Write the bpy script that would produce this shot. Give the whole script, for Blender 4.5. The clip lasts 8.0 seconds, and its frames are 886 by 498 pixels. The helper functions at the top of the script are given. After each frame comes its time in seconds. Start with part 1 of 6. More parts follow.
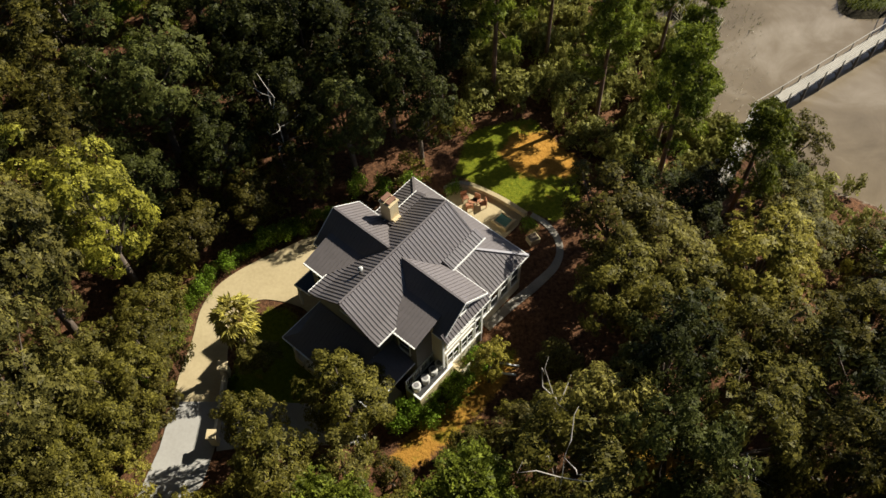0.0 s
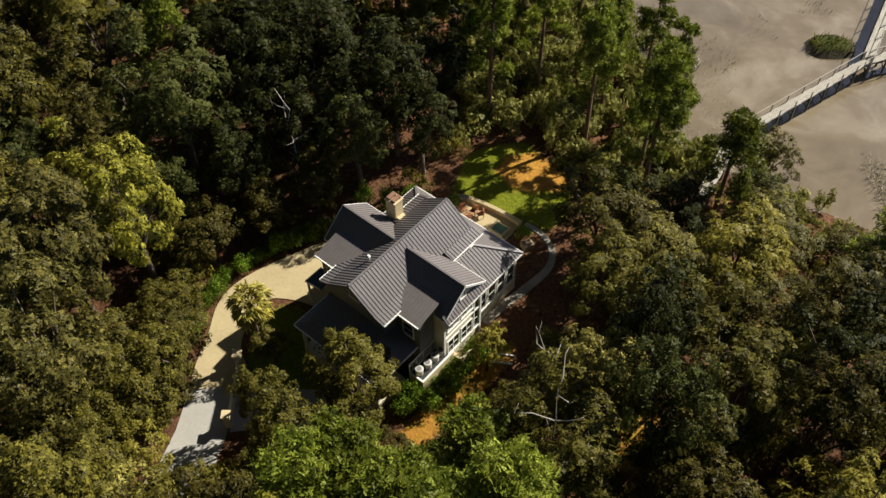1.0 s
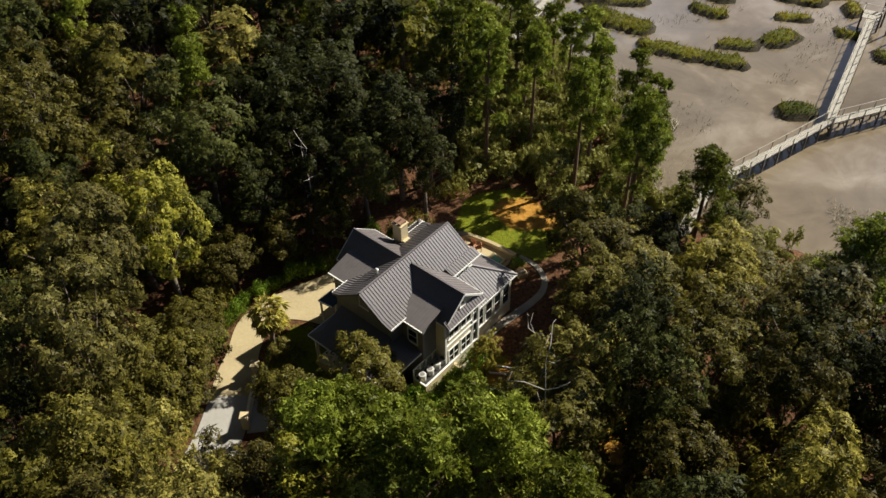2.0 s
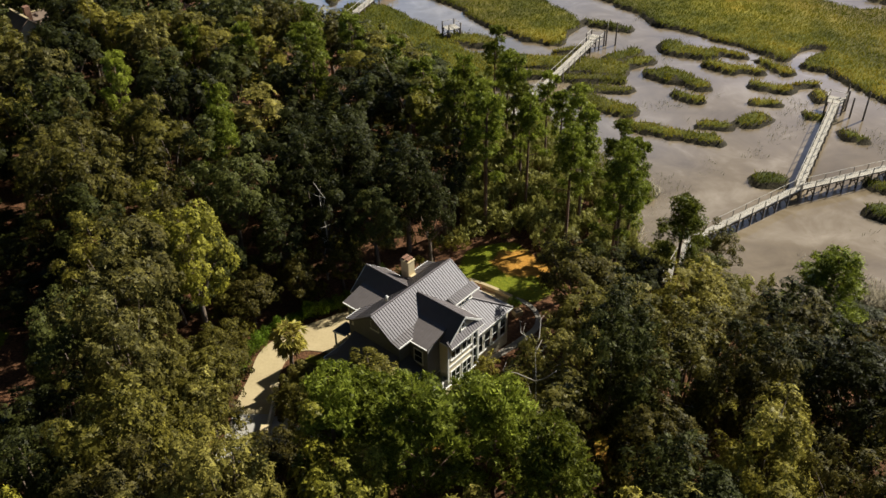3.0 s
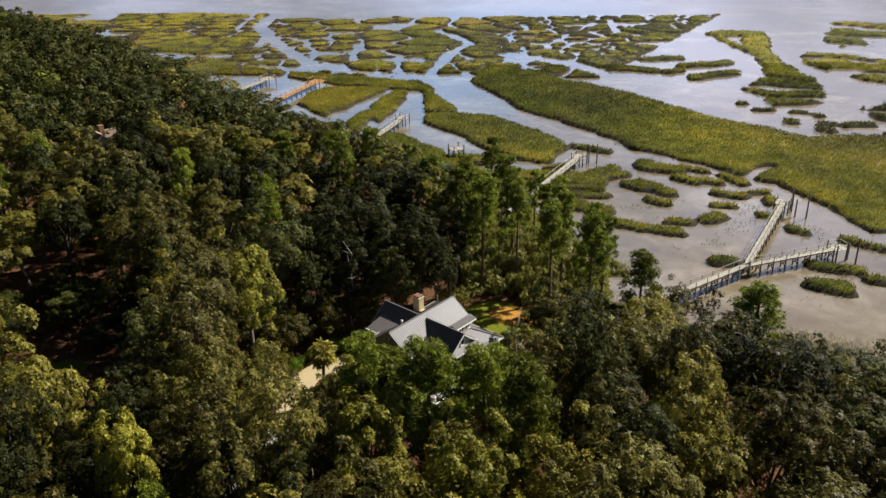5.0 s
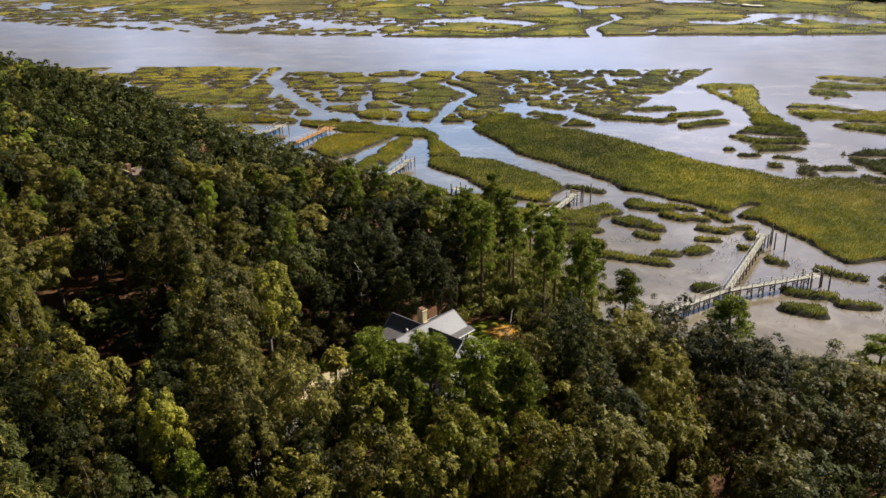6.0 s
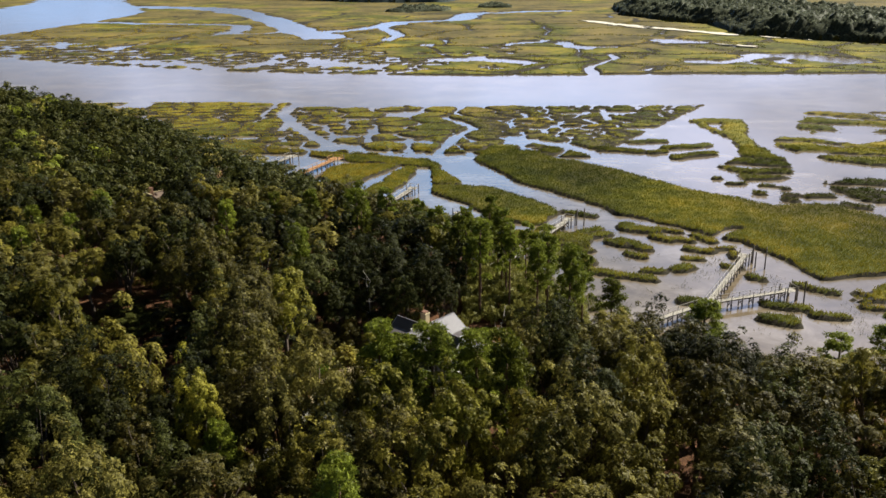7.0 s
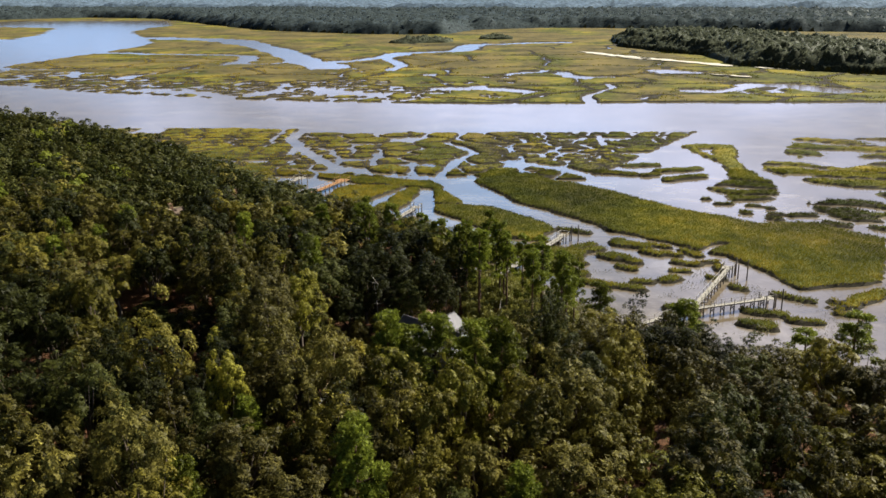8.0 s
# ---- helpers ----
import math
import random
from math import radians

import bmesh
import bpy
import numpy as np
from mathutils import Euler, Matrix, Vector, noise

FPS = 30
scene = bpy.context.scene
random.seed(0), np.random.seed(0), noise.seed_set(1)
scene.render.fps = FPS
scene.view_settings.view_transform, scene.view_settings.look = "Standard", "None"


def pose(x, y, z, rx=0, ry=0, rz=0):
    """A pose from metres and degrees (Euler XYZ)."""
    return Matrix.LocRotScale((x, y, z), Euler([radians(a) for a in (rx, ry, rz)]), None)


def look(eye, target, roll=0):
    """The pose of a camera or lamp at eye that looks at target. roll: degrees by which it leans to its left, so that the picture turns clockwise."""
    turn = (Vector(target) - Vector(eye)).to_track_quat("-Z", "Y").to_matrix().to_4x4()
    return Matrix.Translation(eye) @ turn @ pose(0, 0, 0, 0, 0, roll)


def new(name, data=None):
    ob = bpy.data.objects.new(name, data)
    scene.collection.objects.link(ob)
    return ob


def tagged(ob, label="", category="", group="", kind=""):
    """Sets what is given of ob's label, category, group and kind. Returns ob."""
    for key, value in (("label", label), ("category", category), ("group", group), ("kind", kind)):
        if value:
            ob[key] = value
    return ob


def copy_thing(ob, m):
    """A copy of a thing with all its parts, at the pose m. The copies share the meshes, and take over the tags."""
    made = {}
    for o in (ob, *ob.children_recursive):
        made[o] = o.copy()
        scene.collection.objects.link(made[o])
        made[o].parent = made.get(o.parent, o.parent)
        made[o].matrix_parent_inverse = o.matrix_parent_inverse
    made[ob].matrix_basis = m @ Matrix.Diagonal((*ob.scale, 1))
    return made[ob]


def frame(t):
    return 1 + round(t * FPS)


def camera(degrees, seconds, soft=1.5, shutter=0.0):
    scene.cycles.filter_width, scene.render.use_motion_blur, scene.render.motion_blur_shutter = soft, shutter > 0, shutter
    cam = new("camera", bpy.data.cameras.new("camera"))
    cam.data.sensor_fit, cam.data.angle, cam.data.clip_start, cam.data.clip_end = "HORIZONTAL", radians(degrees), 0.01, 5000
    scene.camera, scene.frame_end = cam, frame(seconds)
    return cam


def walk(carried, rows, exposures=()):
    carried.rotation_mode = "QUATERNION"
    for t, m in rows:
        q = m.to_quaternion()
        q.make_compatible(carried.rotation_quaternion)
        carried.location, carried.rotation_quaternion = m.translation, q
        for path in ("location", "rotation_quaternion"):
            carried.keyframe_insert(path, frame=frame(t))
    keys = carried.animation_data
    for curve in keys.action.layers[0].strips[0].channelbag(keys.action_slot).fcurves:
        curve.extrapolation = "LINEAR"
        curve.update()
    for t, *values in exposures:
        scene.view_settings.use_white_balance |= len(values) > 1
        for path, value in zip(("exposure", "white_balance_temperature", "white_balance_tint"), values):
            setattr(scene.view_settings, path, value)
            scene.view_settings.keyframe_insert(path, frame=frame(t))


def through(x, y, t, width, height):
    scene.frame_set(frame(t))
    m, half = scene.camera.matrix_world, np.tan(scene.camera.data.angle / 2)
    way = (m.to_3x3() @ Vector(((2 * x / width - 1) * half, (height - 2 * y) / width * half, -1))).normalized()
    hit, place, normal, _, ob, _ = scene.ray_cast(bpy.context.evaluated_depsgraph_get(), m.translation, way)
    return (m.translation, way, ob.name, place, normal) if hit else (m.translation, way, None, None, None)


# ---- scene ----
cam = camera(53.9, 8.0, 1.5)
PATH = [
    (0, (0.917, -0.548, 66.532), (0.882, 0.544, 64.857), -1.5),
    (0.5, (0.714, -5.038, 66.477), (0.685, -3.863, 64.859), -1.3),
    (1, (0.533, -9.905, 66.423), (0.509, -8.646, 64.87), -0.9),
    (1.5, (0.482, -15.267, 66.371), (0.46, -13.915, 64.898), -0.9),
    (2.8, (0.667, -30.772, 66.226), (0.636, -29.178, 65.019), -0.9),
    (3, (0.695, -33.254, 66.217), (0.663, -31.632, 65.048), -0.9),
    (3.5, (0.79, -39.692, 66.161), (0.755, -38.011, 65.078), -0.8),
    (4, (0.901, -46.271, 66.132), (0.863, -44.546, 65.122), -0.7),
    (4.5, (1.12, -52.855, 66.121), (1.078, -51.084, 65.192), -0.7),
    (5.8, (1.909, -69.584, 66.153), (1.854, -67.734, 65.396), -0.8),
    (6, (2.041, -72.165, 66.156), (1.984, -70.306, 65.42), -0.7),
    (6.5, (2.376, -78.645, 66.179), (2.315, -76.769, 65.489), -0.7),
    (7, (2.692, -85.29, 66.194), (2.628, -83.4, 65.543), -0.6),
    (7.5, (2.889, -91.971, 66.228), (2.822, -90.069, 65.612), -0.6),
    (8, (3.032, -98.628, 66.254), (2.964, -96.717, 65.669), -0.5),
]
walk(cam, [(t, look(eye, target, roll)) for t, eye, target, roll in PATH])


# ---- light ----
SUN_AZ, SUN_EL = 56.0, 35.0          # degrees clockwise from +y, degrees above the horizon
to_sun = Vector((math.sin(radians(SUN_AZ)) * math.cos(radians(SUN_EL)), math.cos(radians(SUN_AZ)) * math.cos(radians(SUN_EL)), math.sin(radians(SUN_EL))))
scene.view_settings.exposure = 0.8

world = bpy.data.worlds.new("world")
scene.world = world
world.use_nodes = True
wn, wl = world.node_tree.nodes, world.node_tree.links
sky = wn.new("ShaderNodeTexSky")
sky.sky_type, sky.sun_disc = "NISHITA", False
sky.sun_elevation, sky.sun_rotation = radians(SUN_EL), radians(SUN_AZ)
sky.air_density, sky.dust_density, sky.ozone_density = 1.0, 1.2, 1.0
# thin cloud and haze, brightest low in the sky
way = wn.new("ShaderNodeTexCoord").outputs["Generated"]
split = wn.new("ShaderNodeSeparateXYZ")
wl.new(way, split.inputs[0])
low = wn.new("ShaderNodeMapRange")
low.inputs[1].default_value, low.inputs[2].default_value, low.inputs[3].default_value, low.inputs[4].default_value = 0.30, 0.74, 1.0, 0.0
wl.new(split.outputs[2], low.inputs[0])
cloud = wn.new("ShaderNodeTexNoise")
cloud.inputs["Scale"].default_value, cloud.inputs["Detail"].default_value = 4.5, 6.0
stretch = wn.new("ShaderNodeMapping")
stretch.inputs["Scale"].default_value = (1, 1, 2.5)
wl.new(way, stretch.inputs[0]), wl.new(stretch.outputs[0], cloud.inputs["Vector"])
shape = wn.new("ShaderNodeMapRange")
shape.inputs[1].default_value, shape.inputs[2].default_value, shape.inputs[3].default_value, shape.inputs[4].default_value = 0.36, 0.64, 0.28, 1.0
wl.new(cloud.outputs[0], shape.inputs[0])
amount = wn.new("ShaderNodeMath")
amount.operation = "MULTIPLY"
wl.new(low.outputs[0], amount.inputs[0]), wl.new(shape.outputs[0], amount.inputs[1])
toward = wn.new("ShaderNodeVectorMath")
toward.operation = "DOT_PRODUCT"
toward.inputs[1].default_value = (to_sun.x, to_sun.y, 0.0)
wl.new(way, toward.inputs[0])
side = wn.new("ShaderNodeMapRange")
side.inputs[1].default_value, side.inputs[2].default_value, side.inputs[3].default_value, side.inputs[4].default_value = -0.30, 0.30, 0.04, 1.0
wl.new(toward.outputs["Value"], side.inputs[0])
sunward = wn.new("ShaderNodeMath")
sunward.operation = "MULTIPLY"
wl.new(amount.outputs[0], sunward.inputs[0]), wl.new(side.outputs[0], sunward.inputs[1])
blend = wn.new("ShaderNodeMix")
blend.data_type = "RGBA"
wl.new(sunward.outputs[0], blend.inputs[0]), wl.new(sky.outputs[0], blend.inputs[6])
tint = wn.new("ShaderNodeMapRange")
tint.inputs[1].default_value, tint.inputs[2].default_value = 0.47, 0.60
wl.new(toward.outputs["Value"], tint.inputs[0])
haze = wn.new("ShaderNodeMix")
haze.data_type = "RGBA"
haze.inputs[6].default_value, haze.inputs[7].default_value = (27.0, 57.0, 106.0, 1), (79.0, 89.0, 127.0, 1)
band = wn.new("ShaderNodeMapRange")
band.inputs[1].default_value, band.inputs[2].default_value, band.inputs[3].default_value, band.inputs[4].default_value = 0.15, 0.20, 1.0, 0.0
wl.new(split.outputs[2], band.inputs[0])
pale = wn.new("ShaderNodeMath")
pale.operation = "MAXIMUM"
floor_haze = wn.new("ShaderNodeMapRange")
floor_haze.inputs[1].default_value, floor_haze.inputs[2].default_value, floor_haze.inputs[3].default_value, floor_haze.inputs[4].default_value = 0.07, 0.125, 0.25, 1.0
wl.new(split.outputs[2], floor_haze.inputs[0])
layer = wn.new("ShaderNodeMath")
layer.operation = "MULTIPLY"
wl.new(band.outputs[0], layer.inputs[0]), wl.new(floor_haze.outputs[0], layer.inputs[1])
wl.new(tint.outputs[0], pale.inputs[0]), wl.new(layer.outputs[0], pale.inputs[1])
wl.new(pale.outputs[0], haze.inputs[0]), wl.new(haze.outputs[2], blend.inputs[7])
wl.new(blend.outputs[2], wn["Background"].inputs[0])
wn["Background"].inputs[1].default_value = 0.0092

sun_data = bpy.data.lights.new("sun", "SUN")
sun_data.energy, sun_data.angle, sun_data.color = 5.2, radians(0.53), (1.0, 0.94, 0.79)
sun = new("sun", sun_data)
sun.matrix_world = look(to_sun * 200, (0, 0, 0))


# ---- materials ----
class Mat:
    """A small builder of node materials."""

    def __init__(self, name, rough=0.6, metal=0.0, spec=0.5):
        self.m = bpy.data.materials.new(name)
        self.m.use_nodes = True
        self.n, self.l = self.m.node_tree.nodes, self.m.node_tree.links
        self.b = self.n["Principled BSDF"]
        self.set("Roughness", rough), self.set("Metallic", metal), self.set("Specular IOR Level", spec)

    def set(self, socket, value):
        if hasattr(value, "links"):
            self.l.new(value, self.b.inputs[socket])
        else:
            self.b.inputs[socket].default_value = value

    def node(self, kind, out=0, inputs=(), **props):
        nd = self.n.new(kind)
        for k, v in props.items():
            setattr(nd, k, v)
        for k, v in dict(inputs).items():
            if hasattr(v, "links"):
                self.l.new(v, nd.inputs[k])
            else:
                nd.inputs[k].default_value = v
        return nd.outputs[out]

    def place(self, space="Object"):
        return self.n.new("ShaderNodeTexCoord").outputs[space] if space != "World" else self.n.new("ShaderNodeNewGeometry").outputs["Position"]

    def noise(self, scale, detail=4.0, rough=0.6, where=None, stretch=(1, 1, 1), distort=0.0):
        where = where if where is not None else self.place("World")
        if stretch != (1, 1, 1):
            where = self.node("ShaderNodeMapping", inputs={"Vector": where, "Scale": stretch})
        return self.node("ShaderNodeTexNoise", 0, {"Vector": where, "Scale": scale, "Detail": detail, "Roughness": rough, "Distortion": distort})

    def ramp(self, fac, *stops):
        nd = self.n.new("ShaderNodeValToRGB")
        el = nd.color_ramp.elements
        while len(el) < len(stops):
            el.new(0.5)
        for e, (p, c) in zip(el, stops):
            e.position, e.color = p, (*c, 1) if len(c) == 3 else c
        self.l.new(fac, nd.inputs[0])
        return nd.outputs[0]

    def mix(self, fac, a, b, blend="MIX"):
        nd = self.n.new("ShaderNodeMix")
        nd.data_type, nd.blend_type = "RGBA", blend
        for socket, v in ((nd.inputs[0], fac), (nd.inputs[6], a), (nd.inputs[7], b)):
            if hasattr(v, "links"):
                self.l.new(v, socket)
            else:
                socket.default_value = (*v, 1) if isinstance(v, tuple) and len(v) == 3 else v
        return nd.outputs[2]

    def math(self, op, a, b=0.0, clamp=False):
        return self.node("ShaderNodeMath", 0, {0: a, 1: b}, operation=op, use_clamp=clamp)

    def bump(self, height, strength=0.3, distance=0.05):
        self.set("Normal", self.node("ShaderNodeBump", 0, {"Height": height, "Strength": strength, "Distance": distance}))


def plain(name, dark, light, scale=2.0, rough=0.6, metal=0.0, bump=0.15, stretch=(1, 1, 1), spec=0.4):
    """A surface that varies between two tones at two scales."""
    k = Mat(name, rough, metal, spec)
    big, fine = k.noise(scale * 0.2, 3), k.noise(scale * 4, 5, stretch=stretch)
    f = k.math("ADD", k.math("MULTIPLY", big, 0.6), k.math("MULTIPLY", fine, 0.4))
    k.set("Base Color", k.ramp(f, (0.32, dark), (0.68, light)))
    if bump:
        k.bump(fine, bump, 0.03)
    return k.m


def foliage(name, dark, light, tip, gloss=0.12, through=0.24, spread=0.8, grain=9.0, cut=0.47):
    """Leaves: tone by leaf, spray and plant, ragged at the edges, lit through from behind."""
    k = Mat(name, 0.5, 0.0, gloss)
    leaf = k.n.new("ShaderNodeNewGeometry").outputs["Random Per Island"]
    plant = k.n.new("ShaderNodeObjectInfo").outputs["Random"]
    patch = k.noise(0.22, 2)
    fine = k.noise(grain, 2, 0.7)
    c = k.mix(k.math("MULTIPLY", k.math("ADD", leaf, patch), 0.5), dark, light)
    c = k.mix(k.math("MULTIPLY", k.math("POWER", plant, 3.0), 0.7), c, tip)
    value = k.math("MULTIPLY", k.math("ADD", 1.0 - spread / 2, k.math("MULTIPLY", leaf, spread)), k.math("ADD", 0.66, k.math("MULTIPLY", plant, 0.68)))
    value = k.math("MULTIPLY", value, k.node("ShaderNodeMapRange", 0, {0: fine, 1: 0.36, 2: 0.64, 3: 0.62, 4: 1.38}))
    hue = k.node("ShaderNodeHueSaturation", 0, {"Hue": k.math("ADD", 0.485, k.math("MULTIPLY", plant, 0.03)), "Saturation": 1.0, "Value": value, "Color": c})
    k.set("Base Color", hue)
    back = k.node("ShaderNodeBsdfTranslucent", 0, {"Color": hue})
    both = k.node("ShaderNodeMixShader", 0, {0: through, 1: k.b.outputs[0], 2: back})
    if cut:
        hole = k.math("LESS_THAN", k.noise(grain * 0.8, 1, 0.5, stretch=(1, 1, 1.01)), cut)
        both = k.node("ShaderNodeMixShader", 0, {0: hole, 1: both, 2: k.n.new("ShaderNodeBsdfTransparent").outputs[0]})
    k.l.new(both, k.n["Material Output"].inputs[0])
    return k.m


M = {}
M["oak_leaf"] = foliage("oak_leaf", (0.038, 0.040, 0.007), (0.140, 0.122, 0.021), (0.20, 0.150, 0.026), 0.10)
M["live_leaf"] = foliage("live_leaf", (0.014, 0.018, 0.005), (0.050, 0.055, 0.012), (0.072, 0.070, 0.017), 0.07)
M["moss_leaf"] = foliage("moss_leaf", (0.047, 0.049, 0.012), (0.158, 0.138, 0.032), (0.22, 0.165, 0.038), 0.10)
M["gold_leaf"] = foliage("gold_leaf", (0.080, 0.086, 0.011), (0.195, 0.180, 0.022), (0.24, 0.190, 0.026), 0.10)
M["pine_needle"] = foliage("pine_needle", (0.062, 0.088, 0.010), (0.200, 0.232, 0.027), (0.24, 0.235, 0.033), 0.10, 0.36)
M["shrub_leaf"] = foliage("shrub_leaf", (0.055, 0.105, 0.010), (0.17, 0.27, 0.022), (0.24, 0.27, 0.03))
M["palm_leaf"] = foliage("palm_leaf", (0.15, 0.14, 0.025), (0.42, 0.36, 0.08), (0.44, 0.35, 0.08), 0.2, 0.35, 0.6, 6.0, 0.0)
M["shore_leaf"] = foliage("shore_leaf", (0.014, 0.018, 0.005), (0.052, 0.056, 0.013), (0.072, 0.070, 0.017), 0.07, 0.3, 0.6, 2.6, 0.40)
M["shore_oak"] = foliage("shore_oak", (0.028, 0.032, 0.008), (0.086, 0.085, 0.020), (0.12, 0.105, 0.025), 0.1, 0.3, 0.6, 2.6, 0.40)
# woods across the river: aerial haze is put into these three leaf colours
M["far_haze_leaf"] = foliage("far_haze_leaf", (0.078, 0.096, 0.070), (0.190, 0.204, 0.135), (0.19, 0.195, 0.13), 0.03, 0.5, 0.6, 0.6, 0.0)
M["blue_haze_leaf"] = foliage("blue_haze_leaf", (0.036, 0.052, 0.060), (0.088, 0.108, 0.108), (0.09, 0.108, 0.105), 0.03, 0.35, 0.4, 0.3, 0.0)
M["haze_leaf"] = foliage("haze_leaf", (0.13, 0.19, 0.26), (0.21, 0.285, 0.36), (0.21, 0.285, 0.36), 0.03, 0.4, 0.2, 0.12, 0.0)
M["scrub_leaf"] = foliage("scrub_leaf", (0.10, 0.11, 0.022), (0.23, 0.22, 0.055), (0.28, 0.23, 0.08), 0.1, 0.3, 0.6, 6.0, 0.46)
M["dry_reed"] = foliage("dry_reed", (0.22, 0.195, 0.13), (0.44, 0.40, 0.30), (0.46, 0.42, 0.32), 0.1, 0.55, 0.6, 6.0, 0.0)
k = Mat("reed", 0.8, 0.0, 0.08)
leaf = k.n.new("ShaderNodeNewGeometry").outputs["Random Per Island"]
north = k.node("ShaderNodeMapRange", 0, {0: k.node("ShaderNodeSeparateXYZ", 1, {0: k.place("World")}), 1: 190.0, 2: 250.0, 3: 0.0, 4: 0.11})
tone = k.math("ADD", k.math("MULTIPLY", k.noise(0.022, 3, 0.55), 0.55), k.math("MULTIPLY", k.noise(0.16, 3, 0.6), 0.28))
south = k.node("ShaderNodeMapRange", 0, {0: k.node("ShaderNodeSeparateXYZ", 1, {0: k.place("World")}), 1: 122.0, 2: 140.0, 3: 0.13, 4: 0.0})
tone = k.math("ADD", k.math("MULTIPLY", tone, 1.4), -0.18)
tone = k.math("ADD", k.math("ADD", k.math("ADD", k.math("ADD", tone, south), k.math("MULTIPLY", leaf, 0.17)), north), k.node("ShaderNodeMapRange", 0, {0: k.node("ShaderNodeSeparateXYZ", 0, {0: k.place("World")}), 1: 10.0, 2: -50.0, 3: 0.0, 4: 0.27}))
c = k.ramp(tone, (0.34, (0.040, 0.050, 0.008)), (0.50, (0.105, 0.116, 0.013)), (0.64, (0.215, 0.200, 0.020)), (0.76, (0.35, 0.255, 0.028)))
k.set("Base Color", c)
both = k.node("ShaderNodeMixShader", 0, {0: 0.3, 1: k.b.outputs[0], 2: k.node("ShaderNodeBsdfTranslucent", 0, {"Color": c})})
k.l.new(both, k.n["Material Output"].inputs[0])
M["reed"] = k.m
M["bark"] = plain("bark", (0.05, 0.035, 0.025), (0.17, 0.13, 0.10), 3, 0.9, stretch=(1, 1, 0.2), bump=0.5)
M["pine_bark"] = plain("pine_bark", (0.07, 0.04, 0.026), (0.20, 0.125, 0.085), 3, 0.9, stretch=(1, 1, 0.25), bump=0.5)
M["dead_wood"] = plain("dead_wood", (0.22, 0.19, 0.165), (0.40, 0.365, 0.32), 4, 0.8)
M["roof_metal"] = plain("roof_metal", (0.116, 0.102, 0.100), (0.165, 0.146, 0.146), 0.6, 0.45, 0.0, bump=0.05, spec=0.42)
M["seam_metal"] = plain("seam_metal", (0.098, 0.086, 0.084), (0.140, 0.124, 0.124), 0.6, 0.45, 0.0, bump=0.0, spec=0.42)
for roof_skin in ("roof_metal", "seam_metal"):
    M[roof_skin].node_tree.nodes["Principled BSDF"].inputs["Specular Tint"].default_value = (0.80, 0.84, 1.0, 1)
M["stucco"] = plain("stucco", (0.60, 0.53, 0.38), (0.74, 0.67, 0.52), 1.5, 0.85)
M["chimney_stucco"] = plain("chimney_stucco", (0.50, 0.40, 0.23), (0.66, 0.55, 0.35), 1.5, 0.9)
M["brick_red"] = plain("brick_red", (0.17, 0.085, 0.055), (0.30, 0.165, 0.11), 6, 0.9)
M["trim"] = plain("trim", (0.70, 0.70, 0.68), (0.84, 0.83, 0.80), 2, 0.5, bump=0.03)
# grey that holds the shade of the house walls turned from the sun
M["shade_grey"] = plain("shade_grey", (0.17, 0.165, 0.165), (0.25, 0.24, 0.235), 2, 0.7, stretch=(1, 1, 8))
M["dark_metal"] = plain("dark_metal", (0.03, 0.03, 0.032), (0.06, 0.06, 0.06), 5, 0.5, 0.4)
M["fan_grille"] = plain("fan_grille", (0.50, 0.50, 0.48), (0.66, 0.65, 0.62), 8, 0.5, 0.2)
M["concrete"] = plain("concrete", (0.31, 0.295, 0.27), (0.41, 0.395, 0.37), 0.9, 0.85, bump=0.1)
M["paver"] = plain("paver", (0.34, 0.27, 0.15), (0.49, 0.40, 0.24), 0.9, 0.85, bump=0.1)
M["path_stone"] = plain("path_stone", (0.17, 0.155, 0.14), (0.34, 0.31, 0.26), 2, 0.85)
M["dock_wood"] = plain("dock_wood", (0.30, 0.275, 0.235), (0.46, 0.425, 0.37), 2, 0.85, stretch=(1, 1, 1))
M["dock_orange"] = plain("dock_orange", (0.33, 0.16, 0.06), (0.50, 0.27, 0.11), 2, 0.8)
M["pile_wood"] = plain("pile_wood", (0.07, 0.055, 0.045), (0.20, 0.165, 0.13), 3, 0.9)
M["sand"] = plain("sand", (0.62, 0.55, 0.44), (0.80, 0.74, 0.63), 0.2, 0.95)
M["brown_roof"] = plain("brown_roof", (0.14, 0.10, 0.08), (0.24, 0.18, 0.14), 2, 0.9)
M["pool"] = plain("pool", (0.06, 0.15, 0.11), (0.14, 0.26, 0.20), 2, 0.08)
M["furniture"] = plain("furniture", (0.30, 0.12, 0.06), (0.45, 0.22, 0.12), 3, 0.7)

k = Mat("glass", 0.04, 0.0, 0.9)
k.set("Base Color", (0.015, 0.018, 0.02, 1))
M["glass"] = k.m

# water: silty, smooth, with faint wind ripples
k = Mat("water", 0.06, 0.0, 1.0)
k.set("IOR", 1.52)
silt = k.math("ADD", k.math("MULTIPLY", k.noise(0.03, 4, 0.55, stretch=(1, 1.6, 1), distort=1.5), 0.6), k.math("MULTIPLY", k.noise(0.16, 5, 0.65, distort=1.0), 0.4))
k.set("Base Color", k.ramp(silt, (0.34, (0.122, 0.094, 0.061)), (0.52, (0.190, 0.149, 0.100)), (0.68, (0.31, 0.26, 0.20))))
k.set("Roughness", k.math("ADD", 0.04, k.math("MULTIPLY", k.noise(0.05, 3), 0.10)))
k.bump(k.noise(1.6, 3, 0.6), 0.06, 0.1)
M["water"] = k.m

